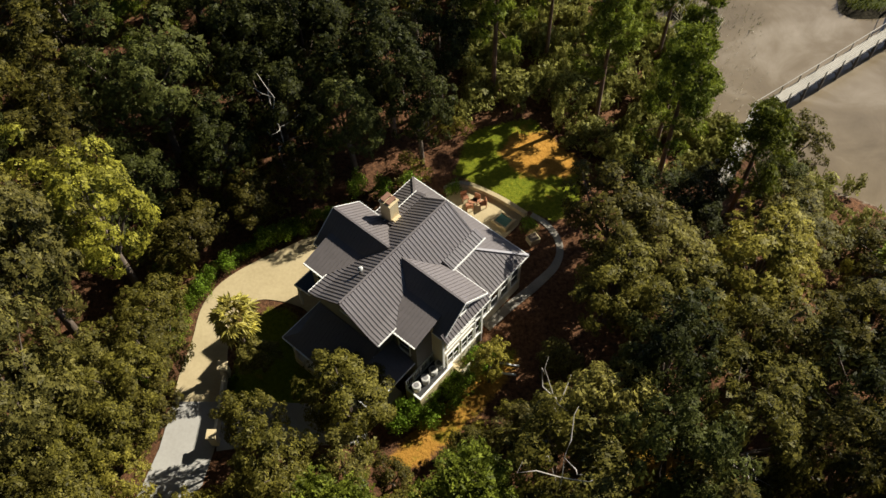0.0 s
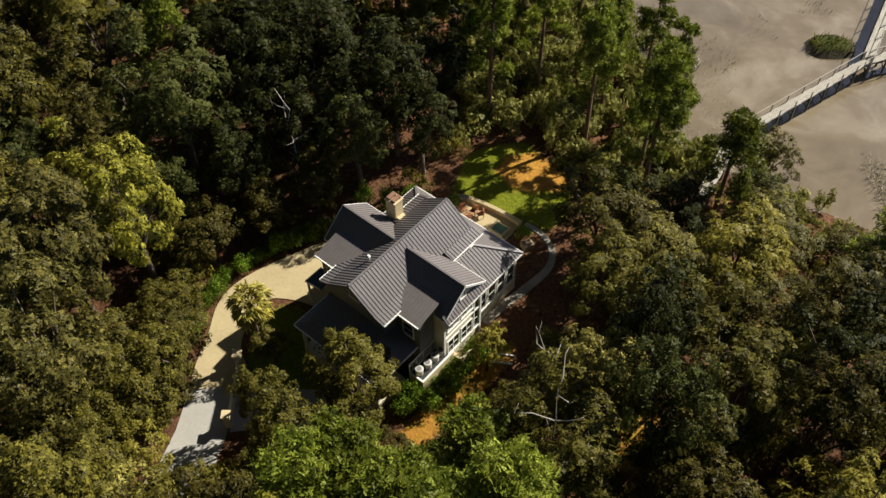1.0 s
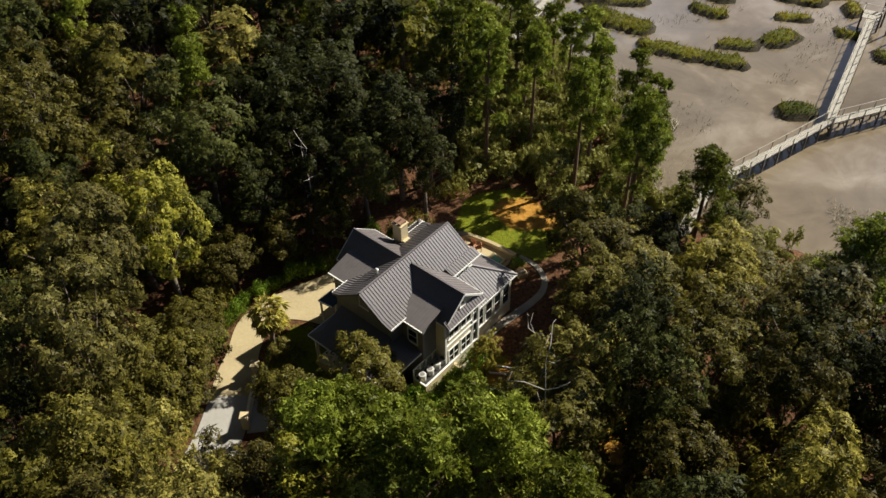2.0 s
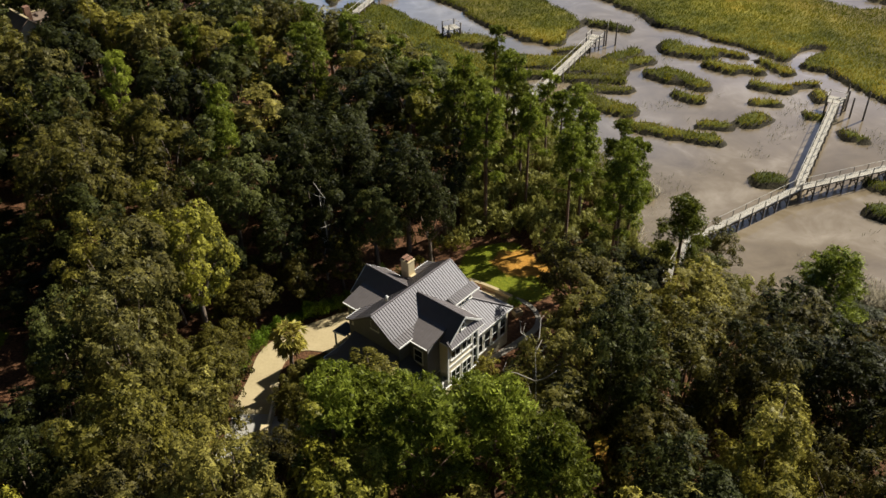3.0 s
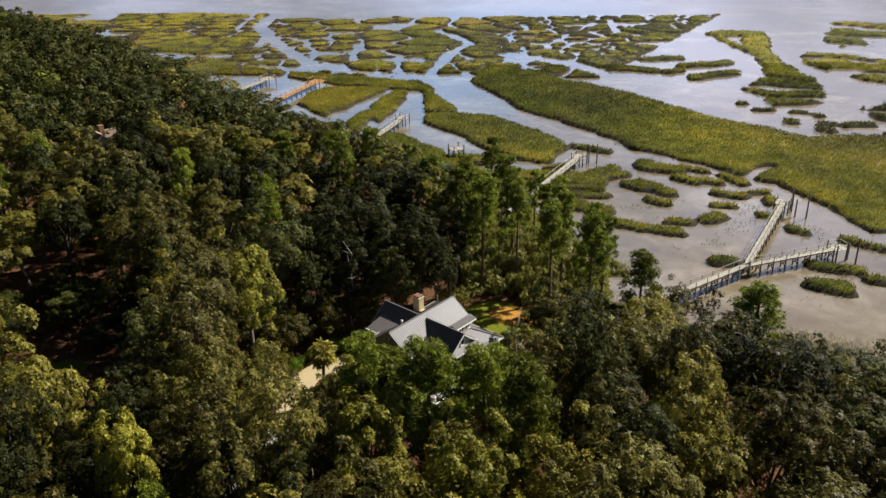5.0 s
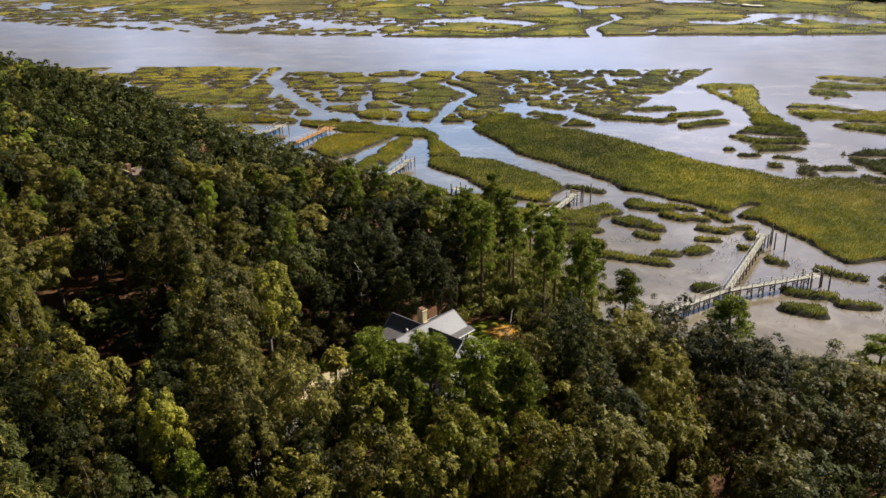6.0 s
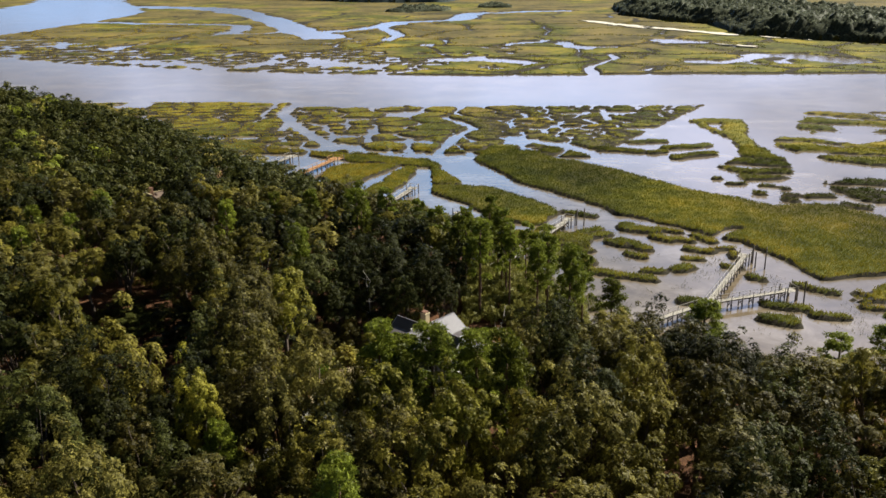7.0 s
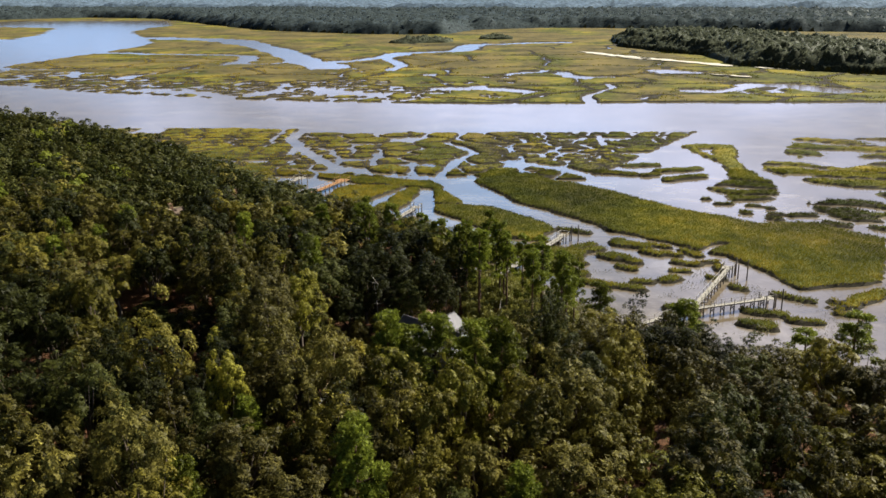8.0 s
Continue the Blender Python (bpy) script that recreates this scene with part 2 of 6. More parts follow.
# ground: leaf litter, lawn and marsh by the plan's own masks
k = Mat("ground", 0.95, 0.0, 0.15)
fine, mid, wide = k.noise(3.0, 6, 0.7), k.noise(0.45, 5, 0.65), k.noise(0.06, 4, 0.6)
litter = k.mix(mid, k.ramp(fine, (0.3, (0.018, 0.010, 0.006)), (0.7, (0.105, 0.054, 0.027))), k.ramp(fine, (0.3, (0.040, 0.019, 0.011)), (0.7, (0.27, 0.125, 0.062))))
dry = k.math("ADD", mid, k.math("MULTIPLY", k.math("SUBTRACT", k.node("ShaderNodeAttribute", 2, attribute_name="dry"), 0.3), 0.5))
lawn = k.mix(k.ramp(dry, (0.44, (0, 0, 0)), (0.62, (1, 1, 1))), k.ramp(fine, (0.3, (0.075, 0.105, 0.006)), (0.7, (0.19, 0.20, 0.012))), k.ramp(fine, (0.3, (0.26, 0.124, 0.019)), (0.7, (0.43, 0.222, 0.042))))
marsh_tone = k.math("ADD", k.math("MULTIPLY", k.noise(0.022, 3, 0.55), 0.55), k.math("ADD", k.math("MULTIPLY", k.noise(0.16, 3, 0.6), 0.28), k.math("MULTIPLY", k.noise(1.2, 5, 0.75), 0.17)))
northing = k.node("ShaderNodeMapRange", 0, {0: k.node("ShaderNodeSeparateXYZ", 1, {0: k.place("World")}), 1: 190.0, 2: 250.0, 3: 0.0, 4: 0.06})
marsh_tone = k.math("ADD", k.math("ADD", k.math("MULTIPLY", marsh_tone, 1.7), -0.36), northing)
marsh = k.ramp(marsh_tone, (0.34, (0.038, 0.046, 0.009)), (0.50, (0.094, 0.098, 0.015)), (0.64, (0.20, 0.178, 0.022)), (0.76, (0.34, 0.25, 0.032)))
upper = k.node("ShaderNodeMapRange", 0, {0: k.node("ShaderNodeSeparateXYZ", 1, {0: k.place("World")}), 1: 500.0, 2: 620.0, 3: -0.04, 4: 0.06})
tawny = k.ramp(k.math("ADD", k.noise(0.011, 4, 0.6, stretch=(1, 0.5, 1)), upper), (0.45, (0, 0, 0)), (0.56, (1, 1, 1)))
marsh = k.mix(k.math("MULTIPLY", tawny, 0.85), marsh, k.ramp(marsh_tone, (0.36, (0.066, 0.054, 0.020)), (0.70, (0.185, 0.140, 0.050))))
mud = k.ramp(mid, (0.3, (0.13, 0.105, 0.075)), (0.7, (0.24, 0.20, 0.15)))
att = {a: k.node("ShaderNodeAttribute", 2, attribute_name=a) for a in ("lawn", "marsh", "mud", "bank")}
wobble = k.math("MULTIPLY", k.math("SUBTRACT", fine, 0.5), 0.9)
sharp = {a: k.node("ShaderNodeMapRange", 0, {0: k.math("ADD", o, wobble), 1: 0.38, 2: 0.62}) for a, o in att.items()}
c = k.mix(sharp["lawn"], litter, lawn)
c = k.mix(sharp["mud"], c, mud)
c = k.mix(sharp["marsh"], c, marsh)
# dark mud banks, with the shade below the grass edge put into their colour
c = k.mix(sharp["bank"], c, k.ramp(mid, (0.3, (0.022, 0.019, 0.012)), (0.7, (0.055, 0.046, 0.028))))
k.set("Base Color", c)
k.bump(k.math("ADD", fine, mid), 0.6, 0.25)
M["ground"] = k.m


# ---- mesh helpers ----
def mesh_of(name, verts, faces, material=None, smooth=False):
    me = bpy.data.meshes.new(name)
    me.from_pydata(verts, [], faces)
    if material:
        me.materials.append(M[material])
    if smooth:
        me.shade_smooth()
    return me


def part(name, bm, material, parent, label=""):
    """Links a bmesh as one mesh object under a thing or a part."""
    bm.normal_update()
    me = bpy.data.meshes.new(name)
    bm.to_mesh(me)
    bm.free()
    me.materials.append(M[material])
    ob = new(name, me)
    ob.parent = parent
    if label:
        ob["label"] = label
    return ob


def thing(name, label, category, group="", at=None, kind=""):
    ob = new(name)
    ob.empty_display_size = 0.5
    if at is not None:
        ob.matrix_world = at
    return tagged(ob, label, category, group, kind)


def box(bm, lo, hi, bevel=0.0, m=None):
    """A box between two corners, with soft edges."""
    c = [(a + b) / 2 for a, b in zip(lo, hi)]
    size = [max(abs(b - a), 1e-4) for a, b in zip(lo, hi)]
    made = bmesh.ops.create_cube(bm, size=1.0, matrix=(m or Matrix()) @ Matrix.LocRotScale(c, None, size))
    if bevel:
        edges = list({e for v in made["verts"] for e in v.link_edges})
        bmesh.ops.bevel(bm, geom=edges, offset=bevel, segments=1, affect="EDGES")
    return bm


def bar(bm, p, q, w, h=None, up=(0, 0, 1)):
    """A straight rectangular bar from p to q."""
    p, q, h = Vector(p), Vector(q), h or w
    d = (q - p)
    x = d.normalized()
    y = Vector(up).cross(x)
    y = y.normalized() if y.length > 1e-4 else Vector((0, 1, 0)).cross(x).normalized()
    z = x.cross(y)
    m = Matrix((x, y, z)).transposed().to_4x4()
    m.translation = (p + q) / 2
    bmesh.ops.create_cube(bm, size=1.0, matrix=m @ Matrix.Diagonal((d.length, w, h, 1)))
    return bm


def tube(verts, faces, pts, radii, sides=6):
    """Adds a tapered tube along pts to vertex and face lists."""
    base = len(verts)
    for i, (p, r) in enumerate(zip(pts, radii)):
        p = Vector(p)
        d = (Vector(pts[min(i + 1, len(pts) - 1)]) - Vector(pts[max(i - 1, 0)])).normalized()
        x = d.orthogonal().normalized()
        y = d.cross(x)
        for j in range(sides):
            a = 2 * math.pi * j / sides
            verts.append(tuple(p + x * (r * math.cos(a)) + y * (r * math.sin(a))))
    for i in range(len(pts) - 1):
        for j in range(sides):
            a, b = base + i * sides + j, base + i * sides + (j + 1) % sides
            faces.append((a, b, b + sides, a + sides))
    faces.append(tuple(base + (len(pts) - 1) * sides + j for j in range(sides)))


def unit(v):
    return v / np.maximum(np.linalg.norm(v, axis=1, keepdims=True), 1e-6)


def leaf_faces(rng, centres, normals, size, stretch=1.0):
    """One small three-cornered spray of leaves at each centre: (3n, 3) corners."""
    n = len(centres)
    t = unit(np.cross(normals, rng.normal(size=(n, 3))))
    b = np.cross(normals, t)
    s = (size * rng.uniform(0.6, 1.35, n))[:, None]
    lift = normals * s * rng.uniform(-0.25, 0.25, n)[:, None]
    k = rng.uniform(0.45, 0.8, n)[:, None]
    return np.stack([centres + t * s * stretch, centres - t * s * 0.5 * stretch + b * s * k + lift, centres - t * s * 0.45 * stretch - b * s * k], 1).reshape(-1, 3)


def tri_mesh(name, corners, material):
    n = len(corners)
    me = bpy.data.meshes.new(name)
    me.vertices.add(n)
    me.vertices.foreach_set("co", np.ascontiguousarray(corners, dtype=np.float32).ravel())
    me.loops.add(n)
    me.loops.foreach_set("vertex_index", np.arange(n, dtype=np.int32))
    me.polygons.add(n // 3)
    me.polygons.foreach_set("loop_start", np.arange(0, n, 3, dtype=np.int32))
    me.update(calc_edges=True)
    me.validate()
    me.materials.append(M[material])
    return me


# ---- the plan: shore, marsh, river ----
def inside(px, py, poly):
    """Signed distance to a closed outline, negative within."""
    d = np.full(px.shape, 1e9)
    odd = np.zeros(px.shape, bool)
    for (x0, y0), (x1, y1) in zip(poly, poly[1:] + poly[:1]):
        ex, ey = x1 - x0, y1 - y0
        t = np.clip(((px - x0) * ex + (py - y0) * ey) / (ex * ex + ey * ey + 1e-9), 0, 1)
        d = np.minimum(d, np.hypot(px - x0 - t * ex, py - y0 - t * ey))
        if y0 != y1:
            odd ^= ((y0 > py) != (y1 > py)) & (px < ex * (py - y0) / (y1 - y0) + x0)
    return np.where(odd, -d, d)


def along(px, py, line, r):
    """Signed distance to a band of half-width r along a line."""
    d = np.full(px.shape, 1e9)
    for (x0, y0), (x1, y1) in zip(line, line[1:]):
        ex, ey = x1 - x0, y1 - y0
        t = np.clip(((px - x0) * ex + (py - y0) * ey) / (ex * ex + ey * ey + 1e-9), 0, 1)
        d = np.minimum(d, np.hypot(px - x0 - t * ex, py - y0 - t * ey))
    return d - r


def waves(px, py, scale, seed, octaves=3):
    """Smooth value noise on arrays, about -1 to 1."""
    total, amp = np.zeros(px.shape), 1.0
    for o in range(octaves):
        x, y = px / scale * 2 ** o + 17.3 * o, py / scale * 2 ** o - 9.1 * o
        xi, yi = np.floor(x), np.floor(y)
        fx, fy = x - xi, y - yi
        fx, fy = fx * fx * (3 - 2 * fx), fy * fy * (3 - 2 * fy)

        def h(a, b):
            v = np.sin(a * 127.1 + b * 311.7 + seed * 74.7) * 43758.5453
            return (v - np.floor(v)) * 2 - 1
        total += amp * ((h(xi, yi) * (1 - fx) + h(xi + 1, yi) * fx) * (1 - fy) + (h(xi, yi + 1) * (1 - fx) + h(xi + 1, yi + 1) * fx) * fy)
        amp *= 0.5
    return total / 1.6


def cells(px, py, size):
    """Cracked cells: distance across the nearest crack, and a number for each cell."""
    x, y = px / size, py / size
    xi, yi = np.floor(x), np.floor(y)
    one, two, kind = np.full(px.shape, 9.0), np.full(px.shape, 9.0), np.zeros(px.shape)
    for i in (-1, 0, 1):
        for j in (-1, 0, 1):
            a = np.sin((xi + i) * 127.1 + (yi + j) * 311.7) * 43758.5453
            b = np.sin((xi + i) * 269.5 + (yi + j) * 183.3) * 43758.5453
            a, b = a - np.floor(a), b - np.floor(b)
            d = np.hypot(xi + i + 0.1 + 0.8 * a - x, yi + j + 0.1 + 0.8 * b - y)
            near = d < one
            two = np.where(near, one, np.minimum(two, d))
            kind = np.where(near, (a * 7.3 + b * 3.1) % 1.0, kind)
            one = np.where(near, d, one)
    return (two - one) * size, kind


def smooth(lo, hi, v):
    t = np.clip((v - lo) / (hi - lo), 0, 1)
    return t * t * (3 - 2 * t)


# the wooded mainland
LAND = [(-330, 330), (-215, 300), (-150, 262), (-98, 214), (-62, 172), (-36, 140), (-14, 118), (6, 99), (17, 84), (24, 72), (27, 58), (33, 52), (43, 46.5),
        (55, 41), (73, 36), (110, 22), (180, -20), (300, -120), (300, -400), (-330, -400)]


def land_distance(px, py):
    return -(inside(px, py, LAND) + 1.5 * waves(px, py, 9, 3, 2))


def marsh_field(px, py):
    """Signed distance to the marsh grass, negative on grass."""
    wx, wy = px + 1.6 * waves(px, py, 7, 11), py + 1.6 * waves(px, py, 7, 23)
    fields = []

    def bed(*poly):
        fields.append(inside(wx, wy, list(poly)))

    def isle(x0, y0, x1, y1, r):
        fields.append(along(wx, wy, [(x0, y0), (x1, y1)], r))

    # the great bed and its neighbours
    bed((3.5, 198), (11, 222), (25, 204), (45, 186), (68, 156), (84, 141), (100, 143), (112, 126), (97, 92), (76, 87), (72, 98), (66, 112), (54, 125), (41, 134), (28, 155), (18, 165))
    fields[0] = np.maximum(fields[0], -along(wx, wy, [(62, 116), (68.5, 121.5)], 1.3))
    bed((-8, 163), (-1, 164), (9, 162), (26, 139), (26, 134), (20, 125), (14, 127), (3, 141), (-9, 156))
    bed((27, 138), (36, 134), (35, 131.5), (27, 134))
    bed((-53, 210), (-42, 206), (-11, 197), (-2.5, 174), (-0.5, 165), (-8.5, 165), (-10, 187), (-34, 193), (-52, 203))
    bed((-45, 174), (-40, 190), (-20, 190), (-28, 173), (-36, 163))
    bed((-18.5, 187), (-14.5, 187), (-16, 168), (-19, 156), (-21, 161), (-25, 147), (-28.5, 156))
    bed((-22, 146), (-14, 147), (-3, 133), (4, 122), (11, 119), (12, 104), (-5, 112), (-16, 124), (-25, 136))
    isle(2, 129, 6.5, 126, 2.4)
    # hummocks by the docks
    isle(44.3, 75.2, 46.3, 74.7, 2.0)
    isle(58.1, 67, 62.2, 65.2, 2.3)
    isle(60.4, 74.2, 67.1, 70.7, 1.7)
    isle(29.3, 92.3, 41, 87.4, 1.7)
    isle(22.6, 101, 29, 97.4, 2.2)
    isle(22, 105.5, 29.3, 106, 1.4)
    isle(41, 92.2, 44.4, 91.4, 1.5)
    isle(47.6, 92.6, 50.7, 93.9, 1.5)
    isle(51.6, 99, 53.9, 99, 1.7)
    isle(53.1, 107, 57.6, 105, 1.6)
    isle(57.5, 117, 60.3, 112, 1.7)
    isle(38.6, 103, 41.5, 102, 1.7)
    isle(41.4, 123, 47.8, 120, 2.4)
    isle(47.3, 115, 50.1, 113, 1.8)
    isle(38.7, 112, 43.7, 107, 1.7)
    isle(35.6, 111, 38.1, 109, 1.5)
    isle(33, 116, 35.8, 118, 1.9)
    isle(49.8, 121.5, 54.1, 119.5, 1.4)
    isle(51.5, 113.5, 55, 112, 1.4)
    isle(60, 106, 62.7, 106, 1.1)
    isle(62.2, 102, 62.6, 101, 1.5)
    isle(58.2, 95.1, 61.4, 93.8, 1.4)
    isle(61.6, 88.4, 63, 88, 1.4)
    isle(11.6, 118, 29.2, 114, 3.0)
    isle(29.8, 118, 34.5, 122, 1.8)
    isle(13, 111, 28.7, 110, 1.6)
    isle(19.6, 121.5, 24.5, 123, 1.2)
    isle(69, 83, 75.5, 79.3, 1.3)
    isle(78.6, 76.5, 80.6, 74.5, 1.0)
    isle(68, 67.6, 73, 66, 1.4)
    isle(78.5, 72, 83, 69.4, 1.1)
    isle(80.5, 79.5, 82.5, 77, 1.0)
    isle(83.5, 76, 86, 80, 1.6)
    isle(86, 80, 93, 85, 2.0)
    # islets in the wide channel
    isle(50, 213, 61, 208, 2.6)
    isle(65, 206, 69, 208, 1.8)
    isle(71, 200, 84, 205, 2.6)
    isle(71, 214, 86, 219, 3.0)
    isle(61, 224, 71, 225, 2.6)
    bed((90, 263), (97, 269), (112, 265), (106, 240), (102, 218), (106, 194), (99, 171), (85, 170), (81, 187), (92, 199), (97, 226), (94, 240))
    fields[-1] = np.maximum(fields[-1], -inside(wx, wy, [(95, 259), (97, 243), (102, 258)]))
    fields[-1] = np.maximum(fields[-1], np.where(py < 205, 1.9 - np.abs((py + 0.3 * px + 4 * waves(px, py, 13, 77)) % 11 - 5.5) * 0.9, -9.0))
    isle(76.5, 172, 78, 172, 1.3)
    isle(79, 166, 84, 165.5, 1.0)
    isle(87.6, 163, 89, 162.6, 1.2)
    isle(91.4, 160, 93, 159.5, 1.1)
    isle(91, 152, 93.5, 152, 1.3)
    isle(89, 147.5, 91.5, 146, 1.1)
    isle(83, 154.5, 85, 153.5, 1.6)
    isle(96.5, 151, 103, 152, 1.7)
    isle(95.5, 142.5, 98, 139, 1.2)
    isle(103, 143.5, 108, 140, 1.5)
    isle(96.5, 131.5, 98, 131, 1.1)
    isle(102.5, 129.5, 104, 129, 1.0)
    isle(97, 125, 99.5, 120, 1.5)
    isle(103.5, 117.5, 106.5, 112, 1.6)
    # fringe along the mainland
    fringe = np.abs(land_distance(px, py) + 2.5) - 2.2 - 2.5 * waves(px, py, 14, 5)
    fields.append(np.where((px > 8) & (px < 47) & (py < 70), 9.0, fringe))
    near = np.minimum.reduce(fields)

    # broken beds towards the river, cut by winding creeks
    seam, kind = cells(px / 1.4 + 3.0 * waves(px, py, 14, 31, 2), py + 3.2 * waves(px, py, 14, 33, 2), 12.5)
    minor, sort = cells(px / 1.8 + 1.6 * waves(px, py, 8, 35, 2), py + 2.0 * waves(px, py, 8, 36, 2), 6.8)
    broken = 0.62 + 1.2 * waves(px, py, 30, 51, 2) - seam * 0.5
    broken = np.maximum(broken, -0.05 + 1.4 * waves(px, py, 26, 53, 2) + 0.009 * np.maximum(px - 15, 0) + 0.002 * np.maximum(15 - px, 0) - minor * 0.55)
    broken = np.maximum(broken, np.where((kind > 0.96) | (sort > 0.97), 3.0, -9.0))
    band = np.maximum(np.maximum(203 - 0.06 * px - py, py - 299 + 4 * waves(px, py, 22, 7)), px - 62 - 0.62 * (py - 232))
    west = np.maximum.reduce([205 - py, py - 312 + 5 * waves(px, py, 22, 8), px + 78])
    beds = np.minimum(np.maximum(broken, band), np.maximum(broken - 0.4, west))
    east = np.minimum.reduce([inside(wx, wy, [(127, 250), (144, 282), (160, 283), (220, 276), (220, 242), (162, 238), (148, 243), (129, 240)]),
                              inside(wx, wy, [(108, 222), (114, 231), (123, 229), (138, 217), (156, 229), (210, 226), (210, 165), (136, 174), (128, 189), (118, 197), (113, 209)]),
                              inside(wx, wy, [(106, 171), (112, 177), (122, 175), (130, 163), (190, 150), (190, 96), (117, 133), (110, 144), (106, 158)])])
    east = np.maximum(east, 2.0 - np.abs((py + 0.25 * px + 7 * waves(px, py, 20, 79)) % 15 - 7.5) * 0.8)
    beds = np.minimum(beds, np.maximum(east, broken - 1.6))

    def creek(r, *line):
        nonlocal beds
        beds = np.maximum(beds, -along(wx, wy, list(line), r))

    creek(4.0, (17, 233), (37, 217), (54, 194), (77, 172), (93, 146), (106, 108))
    creek(3.0, (-77, 310), (-78, 285), (-64, 250), (-48, 222), (-52, 208))
    creek(2.2, (-10, 200), (-4, 230), (4, 250), (-8, 275))
    creek(1.6, (60, 294), (58, 270), (66, 262))
    creek(2.4, (-64, 218), (-20, 206), (4, 204))

    # across the river
    far = 402 + 0.0008 * np.minimum(px - 40, 0) ** 2 - py + 3.0 * waves(px, py, 30, 61)
    pond = 0.46 - waves(px + 12 * waves(px, py, 45, 71, 2), py * 0.6, 18, 81, 3) + 0.9 * smooth(12, 0, -far)
    far = np.maximum(far, np.where(py < 600, -pond * 14, -9.0))
    crack, pick = cells(px / 1.3 + 2 * waves(px, py, 12, 37, 2), py / 1.5, 8.5)
    zone = along(px, py, [(-390, 590), (-300, 520), (-226, 486), (-158, 462), (-95, 470), (-57, 450)], 0.0)
    far = np.maximum(far, np.minimum(np.where(pick < 0.85 * smooth(80, 10, zone) + 0.10 * smooth(170, 60, zone), crack * 1.3 - 1.6, -4.0), 6.0))
    lace, _ = cells(px * 0.8 + 9 * waves(px, py, 34, 43, 2), py + 9 * waves(px, py, 34, 47, 2), 62.0)
    far = np.maximum(far, np.where(py < 930, 0.5 - lace * 0.5, -9.0))

    def water(r, *line):
        nonlocal far
        far = np.maximum(far, -along(px + 7 * waves(px, py, 34, 91), py + 9 * waves(px, py, 34, 92), list(line), r))

    water(24, (-470, 1075), (-426, 1054), (-383, 1037), (-342, 1027), (-297, 993), (-261, 937))
    water(17, (-261, 937), (-221, 863), (-175, 761), (-147, 688), (-116, 623))
    water(13, (-147, 688), (-122, 675), (-100, 697), (-80, 734), (-67, 771), (-39, 780), (-10, 800), (5, 885), (50, 907), (105, 916))
    water(6, (-79, 720), (-64, 674), (-56, 638), (-60, 596))
    water(10, (-376, 800), (-354, 800), (-320, 779), (-284, 776), (-247, 766), (-211, 746), (-203, 704), (-209, 669), (-172, 661), (-157, 686))
    water(6, (-395, 640), (-370, 615), (-345, 620))
    water(3, (66, 396), (70, 430), (90, 470), (95, 497), (118, 496))
    water(9, (-103, 480), (-78, 456), (-55, 443))
    water(8, (-226, 477), (-203, 474))
    water(9, (-190, 462), (-169, 451), (-150, 436))
    water(7, (-120, 470), (-135, 450))
    water(11, (-17, 474), (0, 476), (17, 472), (36, 455))
    water(9, (136, 463), (150, 450), (164, 458), (189, 486))
    water(14, (189, 486), (202, 484), (216, 470), (230, 453))
    water(3, (180, 546), (196, 529))
    water(5, (-30, 560), (-14, 553))
    far = np.maximum(far, -inside(px, py, [(-520, 560), (-402, 648), (-395, 675), (-388, 726), (-382, 777), (-376, 834), (-371, 876), (-377, 958), (-431, 1067), (-500, 1215), (-517, 1329), (-502, 1394), (-581, 1614),
                                           (-760, 1640), (-922, 1633), (-2600, 1640), (-2400, 560)]))
    far = np.minimum(far, inside(px, py, [(-1100, 1420), (-792, 1386), (-683, 1352), (-608, 1140), (-595, 1036), (-617, 1056), (-900, 1130)]))
    return np.minimum.reduce([near, beds, far])


def ground_height(px, py):
    land = land_distance(px, py)
    marsh = marsh_field(px, py)
    bank = smooth(0.7, -0.4, marsh + 0.5 * waves(px, py, 2.2, 13))
    z = -0.6 + bank * (1.28 + 0.22 * waves(px, py, 5, 17))
    up = -0.2 + 3.5 * smooth(0, 26, land) + 0.35 * smooth(0, 3, land)
    upland = smooth(560, 760, py - 0.0 * px) * smooth(4, -40, marsh) * 0.6
    z = np.where(land > 0, np.maximum(z, np.minimum(up, 3.3)), z) + upland
    return z, land, marsh


def steps(*runs):
    """Grid lines: runs of (start, end, spacing)."""
    return np.unique(np.concatenate([np.arange(a, b, s) for a, b, s in runs]).round(3))


gx = steps((-4800, -1200, 400), (-1200, -480, 14), (-480, -140, 4.4), (-140, -60, 2.0), (-60, 76, 1.1), (76, 130, 1.8), (130, 330, 4.4), (330, 420, 9), (420, 1200, 26), (1200, 4801, 400))
gy = steps((-400, -80, 40), (-80, 10, 6), (10, 40, 2.0), (40, 135, 0.9), (135, 210, 1.0), (210, 312, 1.4), (312, 390, 8), (390, 570, 2.0), (570, 960, 6), (960, 1700, 15), (1700, 4801, 300))
GX, GY = np.meshgrid(gx, gy)
GZ, g_land, g_marsh = ground_height(GX, GY)


